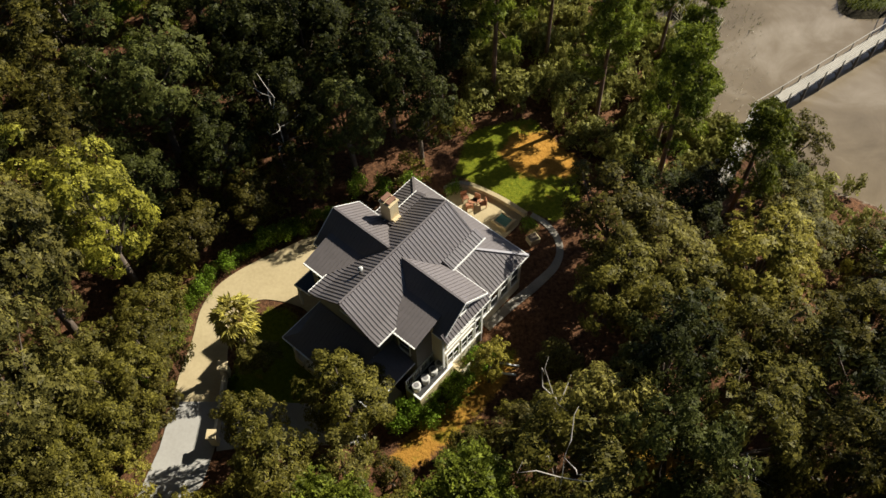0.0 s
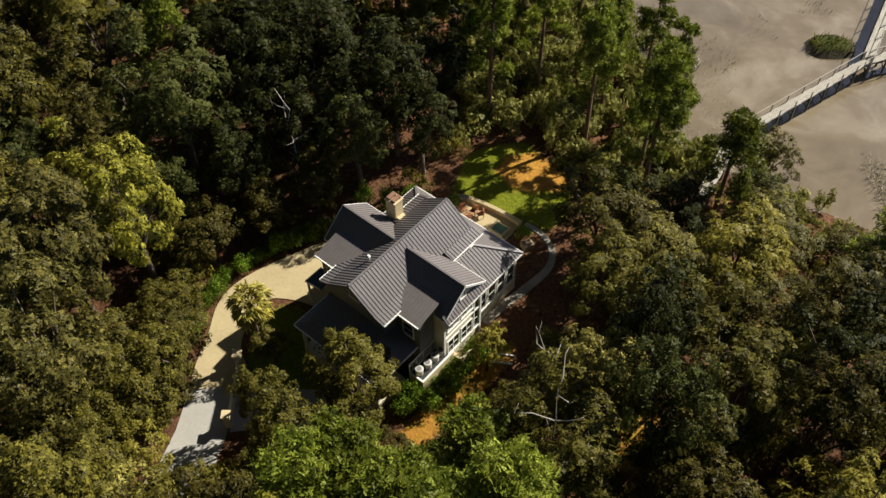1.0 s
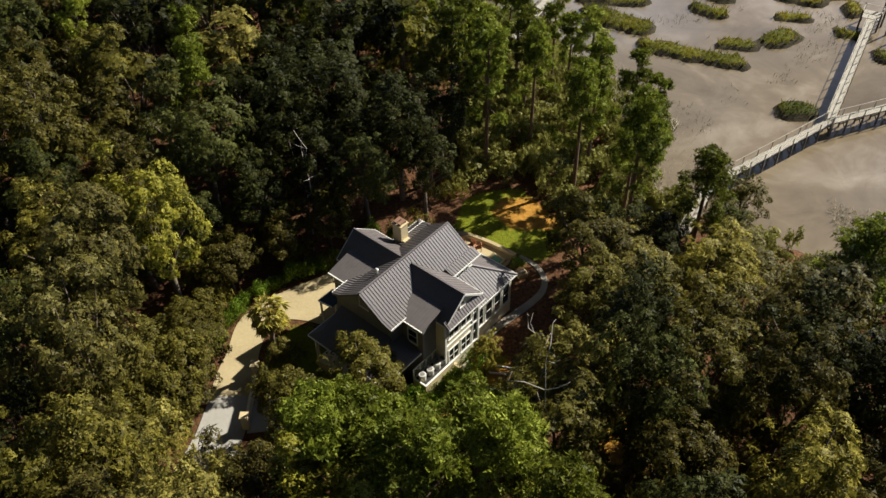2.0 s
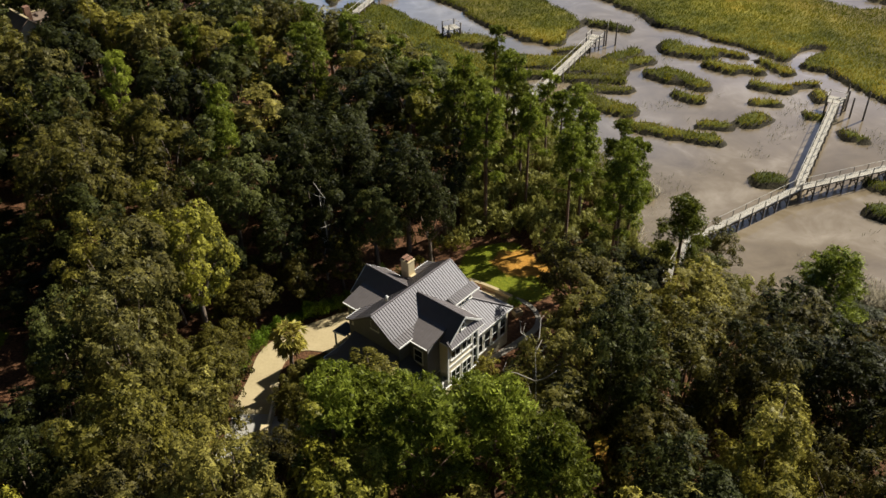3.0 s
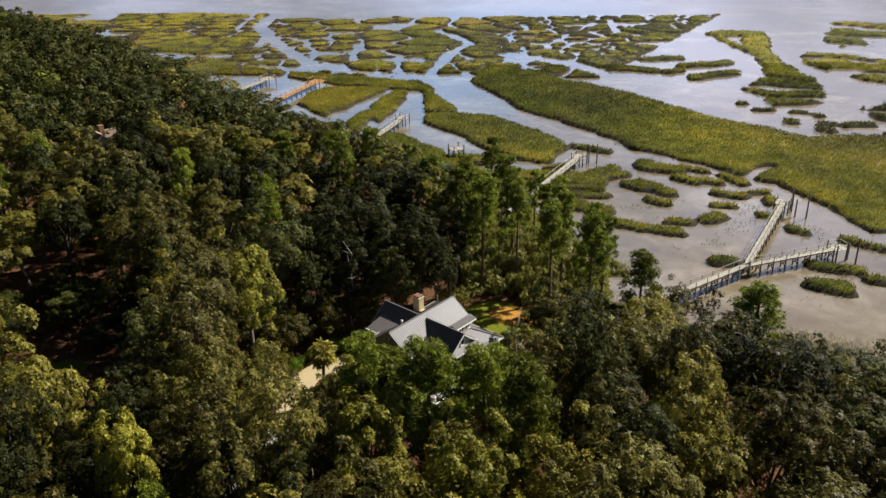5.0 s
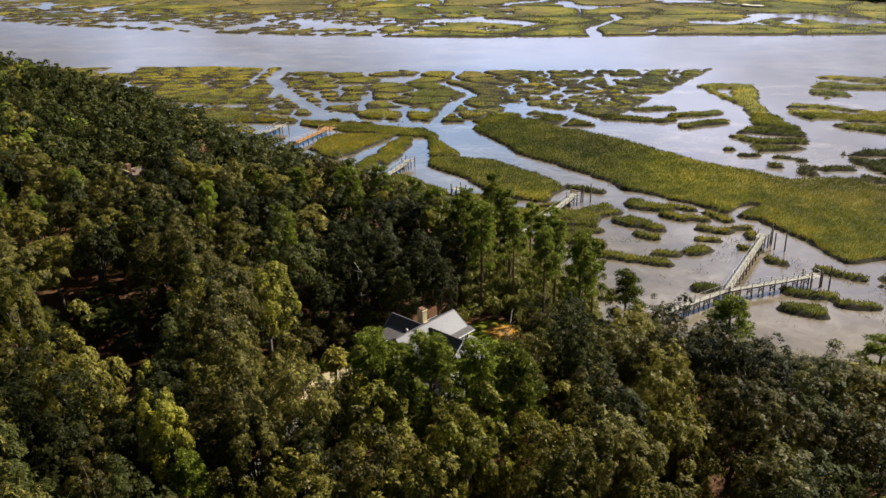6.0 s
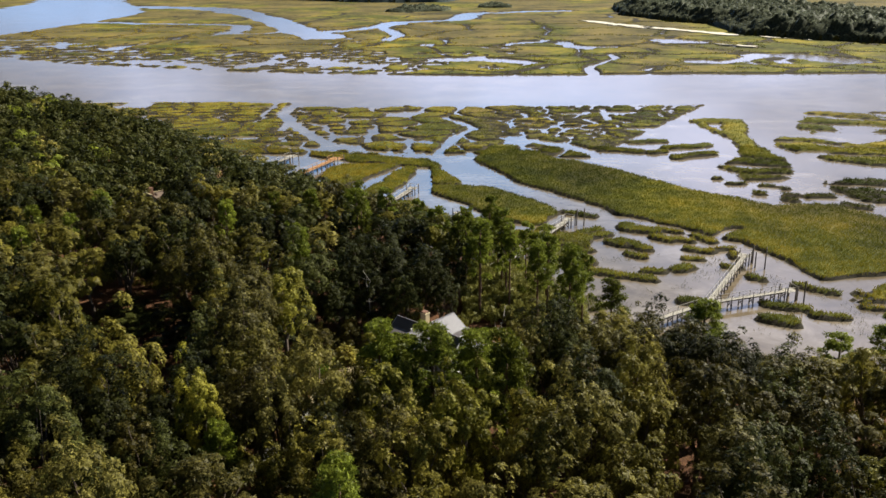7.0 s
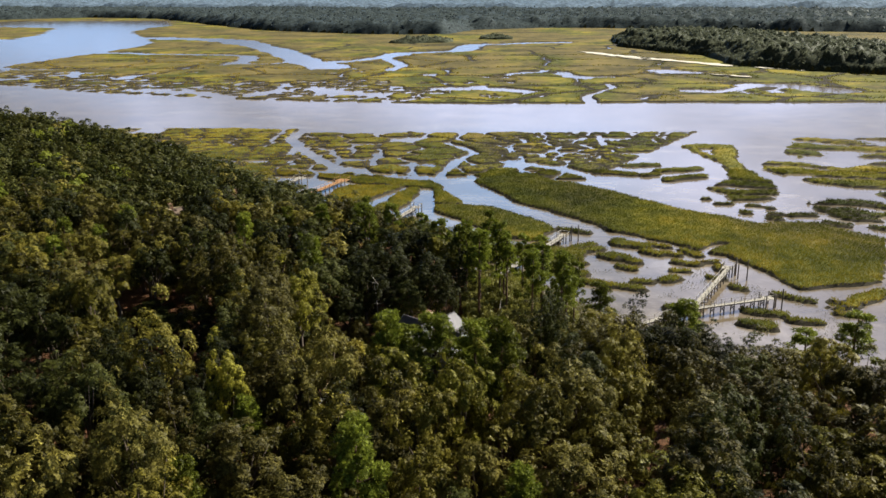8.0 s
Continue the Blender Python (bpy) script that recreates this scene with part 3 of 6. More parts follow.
def yard(px, py):
    """Lawn, 1 on grass."""
    back = inside(px, py, [(0.5, 49), (2, 54), (8, 56), (12.5, 51), (12, 46), (9.6, 43.4), (6.6, 45), (2, 48)])
    side = inside(px, py, [(-4, 21), (-1, 22), (1.5, 24.5), (5, 28.5), (6.4, 31), (4, 30.5), (0, 26), (-4, 23)])
    garden = inside(px, py, [(-17, 26.5), (-17, 33), (-14.5, 34.6), (-11, 33.5), (-9.5, 29), (-11, 26), (-14, 25)])
    glade = np.minimum(np.hypot(px - 15.5, py - 22) - 3.0, np.hypot(px + 51, py - 37) - 2.6)
    return smooth(0.8, -0.8, np.minimum.reduce([back, side, garden, glade]))


n_rows, n_cols = GX.shape
idx = np.arange(n_rows * n_cols).reshape(n_rows, n_cols)
quads = np.stack([idx[:-1, :-1], idx[:-1, 1:], idx[1:, 1:], idx[1:, :-1]], -1).reshape(-1, 4)
me = bpy.data.meshes.new("ground")
me.vertices.add(GX.size)
me.vertices.foreach_set("co", np.stack([GX, GY, GZ], -1).astype(np.float32).ravel())
me.loops.add(quads.size)
me.loops.foreach_set("vertex_index", quads.astype(np.int32).ravel())
me.polygons.add(len(quads))
me.polygons.foreach_set("loop_start", np.arange(0, quads.size, 4, dtype=np.int32))
me.update(calc_edges=True)
me.shade_smooth()
# bank: rim of the grass beds, darkened for mud and for shade
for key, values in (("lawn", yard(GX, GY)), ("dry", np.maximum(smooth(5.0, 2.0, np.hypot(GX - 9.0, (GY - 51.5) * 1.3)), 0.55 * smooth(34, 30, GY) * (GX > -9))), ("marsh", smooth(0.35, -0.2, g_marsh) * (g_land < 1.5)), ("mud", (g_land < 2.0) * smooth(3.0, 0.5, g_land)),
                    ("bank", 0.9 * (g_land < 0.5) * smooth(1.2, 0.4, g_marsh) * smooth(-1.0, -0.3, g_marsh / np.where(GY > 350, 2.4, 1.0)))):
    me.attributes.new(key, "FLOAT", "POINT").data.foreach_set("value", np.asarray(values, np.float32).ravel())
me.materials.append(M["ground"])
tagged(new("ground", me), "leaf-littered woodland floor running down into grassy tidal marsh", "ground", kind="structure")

bm = bmesh.new()
bmesh.ops.create_grid(bm, x_segments=8, y_segments=8, size=1.0, matrix=Matrix.Translation((0, 2200, 0)) @ Matrix.Diagonal((4800, 2600, 1, 1)))
w = part("water", bm, "water", None)
tagged(w, "silty brown tidal water reflecting a pale sky", "water", kind="structure")


# ---- trees ----
def broad_crown(seed, R, H, clumps, leaves, size, flat=0.8, loose=0.0, rough=0.32):
    """Leaves of a broad tree: clumps of sprays over a lopsided dome, with gaps between them."""
    rng = np.random.default_rng(seed)
    base, tall = 0.30 * H, 0.70 * H
    az = rng.uniform(0, 2 * np.pi, clumps)
    up = rng.uniform(-0.30, 1.0, clumps)
    ring = np.sqrt(np.clip(1 - np.clip(up, 0, 1) ** 2, 0.05, 1))
    reach = rng.uniform(0.50, 0.95, clumps) * (1 + 0.22 * np.sin(az * 2 + seed) + 0.12 * np.sin(az * 3 + seed * 2))
    mid = np.array([0, 0, base + tall * 0.38])
    centre = mid + np.stack([np.cos(az) * ring * reach * R, np.sin(az) * ring * reach * R, up * reach * tall * 0.68], 1)
    rad = R * rng.uniform(0.14, 0.31, clumps) * (46 / clumps) ** 0.30
    which = rng.choice(clumps, leaves, p=rad ** 2 / np.sum(rad ** 2))
    out = unit(centre[which] - mid + np.array([0, 0, 0.6]))
    d = unit(rng.normal(size=(leaves, 3)) * 0.9 + out * 0.8 + np.array([0, 0, 0.25]))
    shell = rng.uniform(0.5, 1.12 + loose, leaves) ** 0.6
    pts = centre[which] + d * (rad[which] * shell)[:, None] * np.array([1, 1, flat])
    nrm = unit(d * 0.65 + out * 0.45 + rng.normal(size=(leaves, 3)) * rough + np.array([0, 0, 0.15]))
    return leaf_faces(rng, pts, nrm, np.full(leaves, size)), centre


def broad_wood(seed, H, girth, centre):
    rng = random.Random(seed)
    verts, faces = [], []
    fork = Vector((rng.uniform(-.5, .5), rng.uniform(-.5, .5), 0.36 * H))
    tube(verts, faces, [(0, 0, -0.5), (fork.x * 0.3, fork.y * 0.2, 0.15 * H), fork], [girth * 1.25, girth, girth * 0.8], 8)
    for c in centre[:: max(1, len(centre) // 9)]:
        c = Vector(c)
        mid = fork.lerp(c, 0.5) + Vector((rng.uniform(-.6, .6), rng.uniform(-.6, .6), rng.uniform(-.2, .8)))
        tube(verts, faces, [fork - Vector((0, 0, 0.4)), mid, c], [girth * 0.5, girth * 0.3, girth * 0.08], 5)
    return verts, faces


def pine_crown(seed, R, H, clumps, leaves, size):
    rng = np.random.default_rng(seed)
    h = rng.uniform(0, 1, clumps) ** 0.8
    z = H * (0.47 + 0.50 * h)
    az = np.arange(clumps) * 2.4 + rng.uniform(-0.5, 0.5, clumps)
    reach = R * (1.0 - 0.62 * h) * rng.uniform(0.35, 1.05, clumps)
    centre = np.stack([np.cos(az) * reach, np.sin(az) * reach, z], 1)
    rad = R * rng.uniform(0.17, 0.30, clumps)
    which = rng.choice(clumps, leaves, p=rad ** 2 / np.sum(rad ** 2))
    d = unit(rng.normal(size=(leaves, 3)) + np.array([0, 0, 0.35]))
    pts = centre[which] + d * (rad[which] * rng.uniform(0.3, 1.05, leaves) ** 0.6)[:, None] * np.array([1, 1, 0.62])
    nrm = unit(d * 0.5 + rng.normal(size=(leaves, 3)) * 0.7 + np.array([0, 0, 0.25]))
    return leaf_faces(rng, pts, nrm, np.full(leaves, size), 1.5), centre


def pine_wood(seed, H, girth, centre):
    rng = random.Random(seed)
    verts, faces = [], []
    lean = (rng.uniform(-.5, .5), rng.uniform(-.5, .5))
    tube(verts, faces, [(0, 0, -0.5), (lean[0] * .3, lean[1] * .3, 0.4 * H), (lean[0] * 0.4, lean[1] * 0.4, 0.72 * H), (0, 0, 0.97 * H)],
         [girth * 1.2, girth * 0.9, girth * 0.6, girth * 0.15], 7)
    for c in centre[:: max(1, len(centre) // 14)]:
        c = Vector(c)
        s = Vector((lean[0] * 0.2, lean[1] * 0.2, c.z - 0.5))
        tube(verts, faces, [s, s.lerp(c, 0.6) + Vector((0, 0, 0.15)), c], [girth * 0.25, girth * 0.15, 0.03], 4)
    return verts, faces


def tree_model(name, label, category, crown, wood, leaf, bark):
    """A tree with a trunk and a crown, to be copied."""
    t = thing(name, label, category)
    trunk = new("trunk", mesh_of("trunk", *wood, bark, True))
    trunk.parent = t
    top = new("crown", tri_mesh("crown", crown, leaf))
    top.parent = t
    return t


MODELS = {}


def oak_models(kind, name, label, leaf, seeds, R, H, clumps, leaves, size, loose=0.0):
    for s in seeds:
        crown, centre = broad_crown(s, R, H, clumps, leaves, size, loose=loose)
        MODELS.setdefault(kind, []).append(tree_model(name, label, "tree", crown, broad_wood(s, H, 0.34, centre), leaf, "bark"))


def fine_and_plain(kind, name, label, leaf, seeds, R, H, clumps, size, loose=0.0):
    oak_models(kind, name, label, leaf, seeds, R, H, clumps, 2300, size * 1.65, loose)
    oak_models(kind + "_fine", name, label, leaf, [s + 200 for s in seeds], R, H, int(clumps * 2.4), 6200, size * 1.0, loose)


fine_and_plain("oak", "oak_tree", "olive green oak with a broad clumped crown", "oak_leaf", (1, 2, 3, 4, 5), 5.0, 15.5, 46, 0.31)
fine_and_plain("live", "live_oak_tree", "live oak in deep woods, very dark green that also holds shade", "live_leaf", (41, 42, 43), 5.0, 15.5, 46, 0.30)
fine_and_plain("moss", "mossy_oak_tree", "grey-green oak hung with pale moss in the woods", "moss_leaf", (11, 12, 13, 14), 4.8, 15.5, 44, 0.30, 0.12)
fine_and_plain("gold", "yellowing_oak_tree", "yellow-green broadleaf tree turning gold in autumn", "gold_leaf", (21, 22), 4.6, 15.5, 40, 0.31)
for s in (31, 32, 33, 34):
    crown, centre = pine_crown(s, 3.6, 19.0, 40, 2400, 0.34)
    MODELS.setdefault("pine", [])
    crown_fine = pine_crown(s, 3.6, 19.0, 56, 5200, 0.25)
    MODELS.setdefault("pine_fine", []).append(tree_model("pine_tree", "tall pine with a bare trunk and tufted green crown", "tree", crown_fine[0], pine_wood(s, 19.0, 0.26, crown_fine[1]), "pine_needle", "pine_bark"))
    MODELS["pine"].append(tree_model("pine_tree", "tall pine with a bare trunk and tufted green crown", "tree", crown, pine_wood(s, 19.0, 0.26, centre), "pine_needle", "pine_bark"))
GROUPS = {"oak": "oaks of the wood", "live": "dark live oaks of the wood", "moss": "mossy oaks of the wood", "gold": "yellowing trees of the wood", "pine": "pines of the wood"}
SIZE = {"oak": (5.0, 15.5), "live": (5.0, 15.5), "moss": (4.8, 15.5), "gold": (4.6, 15.5), "pine": (3.6, 19.0)}
PLACED = []          # (x, y, radius) of every tree
rnd = random.Random(7)
_first = {id(m): True for ms in MODELS.values() for m in ms}


def floor_at(x, y):
    return float(ground_height(np.array([[x]]), np.array([[y]]))[0][0, 0])


def plant(kind, x, y, top=None, radius=None):
    """A tree of a kind at (x, y), its top at a height above the water, its crown of a radius."""
    R, H = SIZE[kind]
    z = floor_at(x, y) - 0.1
    tall = (top - z) / H if top else rnd.uniform(0.85, 1.12)
    wide = radius / R if radius else tall * rnd.uniform(0.85, 1.1)
    near = -36 - 0.28 * (y + 35) < x < 44 + 0.1 * y and -38 < y < 58
    model = rnd.choice(MODELS[kind + "_fine" if near else kind])
    m = Matrix.LocRotScale((x, y, z), Euler((0, 0, rnd.uniform(0, 6.28))), (wide, wide, tall))
    if _first[id(model)]:
        _first[id(model)] = False
        model.matrix_world = m
        tagged(model, group=GROUPS[kind])
    else:
        t = copy_thing(model, Matrix())
        t.matrix_basis = m
    PLACED.append((x, y, wide * R))


# trees that stand out, one by one
plant("gold", -25.8, 36.3, 22.0, 4.3)
plant("moss", -29.5, 31.5, 23.3, 5.2)
plant("moss", -28.0, 21.0, 24.5, 4.8)
plant("gold", -57.5, 29.7, 23.6, 4.0)
plant("gold", -28.2, 0.8, 23.4, 3.2)
plant("moss", -15.5, 5.6, 24.6, 4.4)
plant("gold", 1.6, -3.4, 24.3, 4.0)
plant("moss", 15.4, -3.6, 24.2, 4.8)
plant("gold", -17.7, -8.9, 19.5, 3.2)
plant("oak", 29.3, 4.1, 23.4, 5.0)
plant("oak", 22.4, 8.2, 22.8, 4.8)
plant("oak", 15.5, 11.8, 20.4, 4.2)
plant("oak", 35.0, 3.9, 20.0, 4.8)
plant("oak", 28.3, 11.8, 15.0, 4.6)
plant("oak", 19.6, 20.0, 19.8, 4.8)
plant("moss", 10.0, 21.0, 19.6, 3.4)
plant("oak", 9.9, -8.0, 23.0, 4.6)
plant("oak", -2.6, -9.2, 23.0, 4.5)
plant("moss", -33.6, -16.8, 25.0, 4.8)
plant("oak", -39.8, 8.4, 25.2, 5.0)
plant("oak", -24.5, 10.5, 23.2, 4.6)
plant("oak", -40.8, 48.8, 24.0, 5.2)
plant("live", -25.0, 50.5, 20.2, 5.0)
plant("live", -12.6, 57.5, 18.8, 5.0)
plant("live", -5.2, 53.6, 18.2, 4.2)
plant("oak", -11.4, 18.2, 15.4, 3.1)
plant("oak", -7.0, 24.2, 12.4, 3.7)
plant("oak", 3.3, 28.2, 9.2, 1.5)
plant("oak", -13.9, 23.0, 11.4, 2.2)
plant("oak", -21.6, 39.6, 10.4, 2.8)
for x, y, top, r in ((-23.4, 33.4, 9.0, 2.3), (-22.9, 29.4, 11.5, 2.8), (-23.0, 25.4, 12.5, 2.9), (-23.5, 21.4, 12.5, 3.0), (-25.2, 17.4, 13.0, 3.0), (-27.4, 24.0, 15.0, 3.6), (-28.0, 18.6, 16.0, 3.6), (-22.0, 31.4, 8.0, 2.2), (-22.2, 27.4, 10.0, 2.6), (-22.3, 23.4, 10.5, 2.6), (-23.2, 19.3, 10.5, 2.6), (-24.8, 15.4, 10.0, 2.4), (-26.6, 21.4, 10.0, 3.0), (-26.4, 27.6, 11.0, 3.0), (-30.2, 14.8, 13.0, 3.2), (-23.6, 38.6, 9.0, 2.4), (-21.4, 41.6, 9.0, 2.4), (-17.0, 43.6, 9.5, 2.4), (-12.4, 45.8, 10.0, 2.6), (-20.6, 14.2, 9.0, 2.6)):
    plant("oak", x, y, top, r)
# added tree, placed to cast shade on the courtyard
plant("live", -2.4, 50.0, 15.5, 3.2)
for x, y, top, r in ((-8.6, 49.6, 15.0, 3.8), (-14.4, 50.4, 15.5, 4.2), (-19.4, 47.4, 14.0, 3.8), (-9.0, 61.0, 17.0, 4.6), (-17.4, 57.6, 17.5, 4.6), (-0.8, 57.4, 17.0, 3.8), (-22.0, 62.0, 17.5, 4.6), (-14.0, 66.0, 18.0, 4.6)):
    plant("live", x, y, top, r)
plant("live", -26.6, 12.0, 11.5, 2.6)
plant("live", 22.2, 44.8, 8.5, 2.6)
plant("live", 28.8, 46.6, 8.0, 2.5)
plant("oak", 31.4, 50.2, 9.0, 2.6)
plant("live", 20.6, 40.6, 10.0, 3.0)
plant("live", -26.4, 44.5, 12.0, 3.8)
plant("live", -29.5, 40.0, 13.5, 4.0)
plant("oak", -31.5, 45.0, 17.0, 4.6)
plant("moss", -26.0, 25.6, 13.0, 3.0)
plant("oak", -34.5, 35.5, 19.5, 4.6)
plant("live", -34.0, 24.0, 19.0, 4.6)
plant("oak", -28.6, 15.4, 14.0, 3.2)
plant("live", -32.0, 15.0, 18.0, 4.2)
plant("live", -31.0, 8.6, 20.0, 4.4)
plant("pine", -2.2, 9.5, 24.3, 4.2)
plant("pine", -8.4, 11.0, 24.0, 3.5)
plant("oak", -14.2, 11.5, 17.2, 3.4)
plant("pine", 3.6, 11.0, 22.8, 3.8)
plant("oak", 13.4, 39.4, 13.2, 4.4)
plant("moss", 17.2, 36.8, 12.0, 3.8)
plant("oak", 13.0, 33.6, 12.6, 4.0)
plant("live", 16.4, 42.8, 11.4, 3.4)
plant("oak", 17.6, 31.6, 13.4, 4.2)
plant("pine", -6.2, 13.0, 21.4, 4.0)
plant("pine", 1.9, 16.2, 17.6, 3.4)
plant("pine", 6.8, 4.9, 25.8, 3.8)
plant("pine", -8.7, -20.6, 24.8, 3.6)
plant("pine", 37.2, 34.0, 17.6, 4.3)
plant("pine", 53.6, 25.6, 15.6, 3.8)
plant("pine", 64.6, 33.0, 15.8, 4.2)
plant("pine", 25.4, 45.4, 16.6, 3.2)
plant("pine", 19.0, 48.0, 21.0, 3.2)
plant("pine", 19.6, 53.0, 17.2, 2.6)
plant("pine", 14.4, 57.0, 18.6, 3.0)
plant("pine", 4.3, 58.8, 22.2, 3.2)
plant("pine", -3.7, 73.0, 20.2, 3.4)
plant("pine", -20.6, 83.6, 20.8, 4.2)


CLEAR = [
    # house, patio and back lawn
    [(-13, 34), (-10, 28), (-6, 24.5), (-1, 22), (4, 26), (8.5, 31), (11, 37), (11, 42), (13, 47), (11, 54), (5, 56), (1, 52), (-1, 48), (-6, 45), (-11, 42)],
    # drive and court
    [(-22, 20), (-17, 20), (-16.5, 33), (-9, 34), (-10, 43), (-15.5, 41), (-20.5, 37), (-21.5, 28)],
    [(-17, 20), (-9, 22.5), (-9, 27), (-16, 27)],
    # the landward end of the dock
    [(24.3, 47.8), (26.4, 47.0), (34, 58.6), (32.2, 60)],
    # a sunk glade in deep shade
    [(-59, 46), (-49, 43), (-41, 36), (-37.5, 28), (-41, 21), (-48, 25), (-56, 35)],
    [(-82, 95), (-66, 93), (-66, 117), (-82, 119)],
]


# low growth in a shaded hollow, its shade put into very dark leaves
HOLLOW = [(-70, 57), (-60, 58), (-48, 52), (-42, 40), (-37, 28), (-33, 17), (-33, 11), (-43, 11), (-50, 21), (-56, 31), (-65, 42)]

# trees behind the house, where the darkest leaf colour stands for shade
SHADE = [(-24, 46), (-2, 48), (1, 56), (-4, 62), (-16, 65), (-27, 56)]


def is_clear(x, y):
    a, b = np.array([x]), np.array([y])
    return min(float(inside(a, b, c)[0]) for c in CLEAR) < 0.9


def in_scope(x, y):
    return x > -66 - 0.60 * (y + 20) and x < 78 - 0.30 * max(0, y - 10)


tries = random.Random(3)
count = {"oak": 0, "live": 0, "moss": 0, "gold": 0, "pine": 0}
ys, xs = np.meshgrid(np.arange(-46, 108, 3.1), np.arange(-150, 84, 3.1))
spots = [(float(x) + tries.uniform(-1.5, 1.5), float(y) + tries.uniform(-1.5, 1.5)) for x, y in zip(xs.ravel(), ys.ravel())]
tries.shuffle(spots)
sp = np.array(spots)
shore_d = land_distance(sp[:, 0], sp[:, 1])
for (x, y), d in zip(spots, shore_d):
    if d < 2.5 or not in_scope(x, y) or is_clear(x, y):
        continue
    if x > 24 and y > 42 and tries.random() < 0.5:
        continue
    lawnside = x > 1 and y > 42                      # open pines between the lawn and the creek
    low = 0.0 if x < -21 else 4.5 if is_clear(x, y + 4) else 8.0 if is_clear(x, y + 7) else 0.0
    if lawnside:
        kind = "pine" if tries.random() < 0.75 else "moss"
    elif y > 76 and d < 34:
        kind = tries.choices(("live", "oak", "moss", "pine"), (0.22, 0.42, 0.14, 0.22))[0]
    elif x > -30 and 42 < y < 66:
        kind = tries.choices(("live", "oak", "moss", "pine"), (0.70, 0.15, 0.05, 0.45 if d < 24 else 0.08))[0]
    else:
        kind = tries.choices(("oak", "live", "moss", "gold", "pine"), (0.62, 0.26, 0.10, 0.02, 0.0) if x > 20 and -2 < y < 25 else (0.5, 0.3, 0.2, 0.0, 0.0) if x > 8 and y > -2 else (0.40, 0.38, 0.18, 0.04, 0.0) if x < -28 and y < -8 else (0.20, 0.78, 0.02, 0.0, 0.0) if x < -28 and y < 40 else (0.40, 0.12, 0.32, 0.08, 0.08) if y < 12 else (0.42, 0.36, 0.12, 0.02, 0.08))[0]
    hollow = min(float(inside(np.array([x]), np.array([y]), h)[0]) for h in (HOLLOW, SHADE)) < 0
    # darkest leaves in place of the shade over these spots
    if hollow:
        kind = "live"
    if x > 8 and not lawnside and kind == "pine":
        kind = "oak"
    r = tries.uniform(2.3, 3.1) if kind == "pine" else tries.uniform(3.8, 5.6)
    if low:
        kind, r = tries.choice(("oak", "moss")), 1.6 if low < 5 else 2.6
    gap = (1.25 if y < 57 and x < 24 else 0.86) if lawnside else 0.66 if x > 8 else 0.64 if 42 < y < 66 and x > -34 else 0.58
    if any((x - a) ** 2 + (y - b) ** 2 < (gap * (r + c)) ** 2 for a, b, c in PLACED):
        continue
    if count[kind] >= 290:
        continue
    count[kind] += 1
    tall = tries.uniform(14, 19) if kind == "pine" else tries.uniform(13.5, 20) if y < 35 else tries.uniform(12.5, 17)
    if y > 76 and x < 4:
        tall *= min(1.0, 0.36 + 0.027 * d)
    if x > 8 and not lawnside:
        tall, r = tall * min(1.0, 0.16 + 0.026 * d), r * (0.8 if d < 18 else 1.0)
    if lawnside:
        tall, r = (tries.uniform(13, 18), r) if kind == "pine" else (tries.uniform(4, 8), 2.4)
    if x > 24 and y > 42:
        kind, tall, r = "oak", tries.uniform(3, 6), 2.2
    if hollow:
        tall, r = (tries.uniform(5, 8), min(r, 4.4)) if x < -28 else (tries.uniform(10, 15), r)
    if low:
        tall = low * tries.uniform(0.7, 1.0)
    plant(kind, x, y, floor_at(x, y) + tall, r)

# the wood beyond, joined: too many to count
def joined_wood(name, label, rng, spots, leaf, leaves, size, R=(3.6, 5.4), H=(11, 16), z0=3.0):
    forms = [broad_crown(s, 4.5, 13.5, 22, leaves, size, 0.8, 0.0, 0.4)[0] / np.array([4.5, 4.5, 13.5]) for s in range(100, 106)]
    bits = []
    shore = land_distance(np.array([q[0] for q in spots]), np.array([q[1] for q in spots]))
    for (x, y), d in zip(spots, shore):
        r, h, a = rng.uniform(*R), rng.uniform(*H), rng.uniform(0, 6.28)
        if 0 < d < 24:
            h *= 0.36 + 0.027 * d
        p = forms[int(rng.integers(len(forms)))]
        bits.append(np.stack([(p[:, 0] * math.cos(a) - p[:, 1] * math.sin(a)) * r + x, (p[:, 0] * math.sin(a) + p[:, 1] * math.cos(a)) * r + y, p[:, 2] * h + z0], 1))
    ob = new(name, tri_mesh(name, np.concatenate(bits), leaf))
    return tagged(ob, label, "woods", kind="stuff")


rng = np.random.default_rng(5)
gxs, gys = np.meshgrid(np.arange(-260, 0, 6.2), np.arange(100, 330, 6.2))
px, py = gxs.ravel() + rng.uniform(-2.4, 2.4, gxs.size), gys.ravel() + rng.uniform(-2.4, 2.4, gxs.size)
keep = (land_distance(px, py) > 3) & (px > -75 - 0.62 * (py + 20)) & (py > 107)
for leaf, lo, hi in (("shore_leaf", 0.0, 0.58), ("shore_oak", 0.58, 0.95), ("moss_leaf", 0.95, 0.98), ("pine_needle", 0.98, 1.0)):
    sel = keep & (((px * 12.9898 + py * 78.233) % 1.0 >= lo) & ((px * 12.9898 + py * 78.233) % 1.0 < hi))
    joined_wood("woods", {"shore_leaf": "very dark live oaks along the wooded shoreline", "shore_oak": "dark green wooded shoreline beside the marsh", "moss_leaf": "grey-green oaks along the wooded shoreline", "pine_needle": "bright green pines along the wooded shoreline"}[leaf],
                rng, list(zip(px[sel], py[sel])), leaf, 520, 0.62)

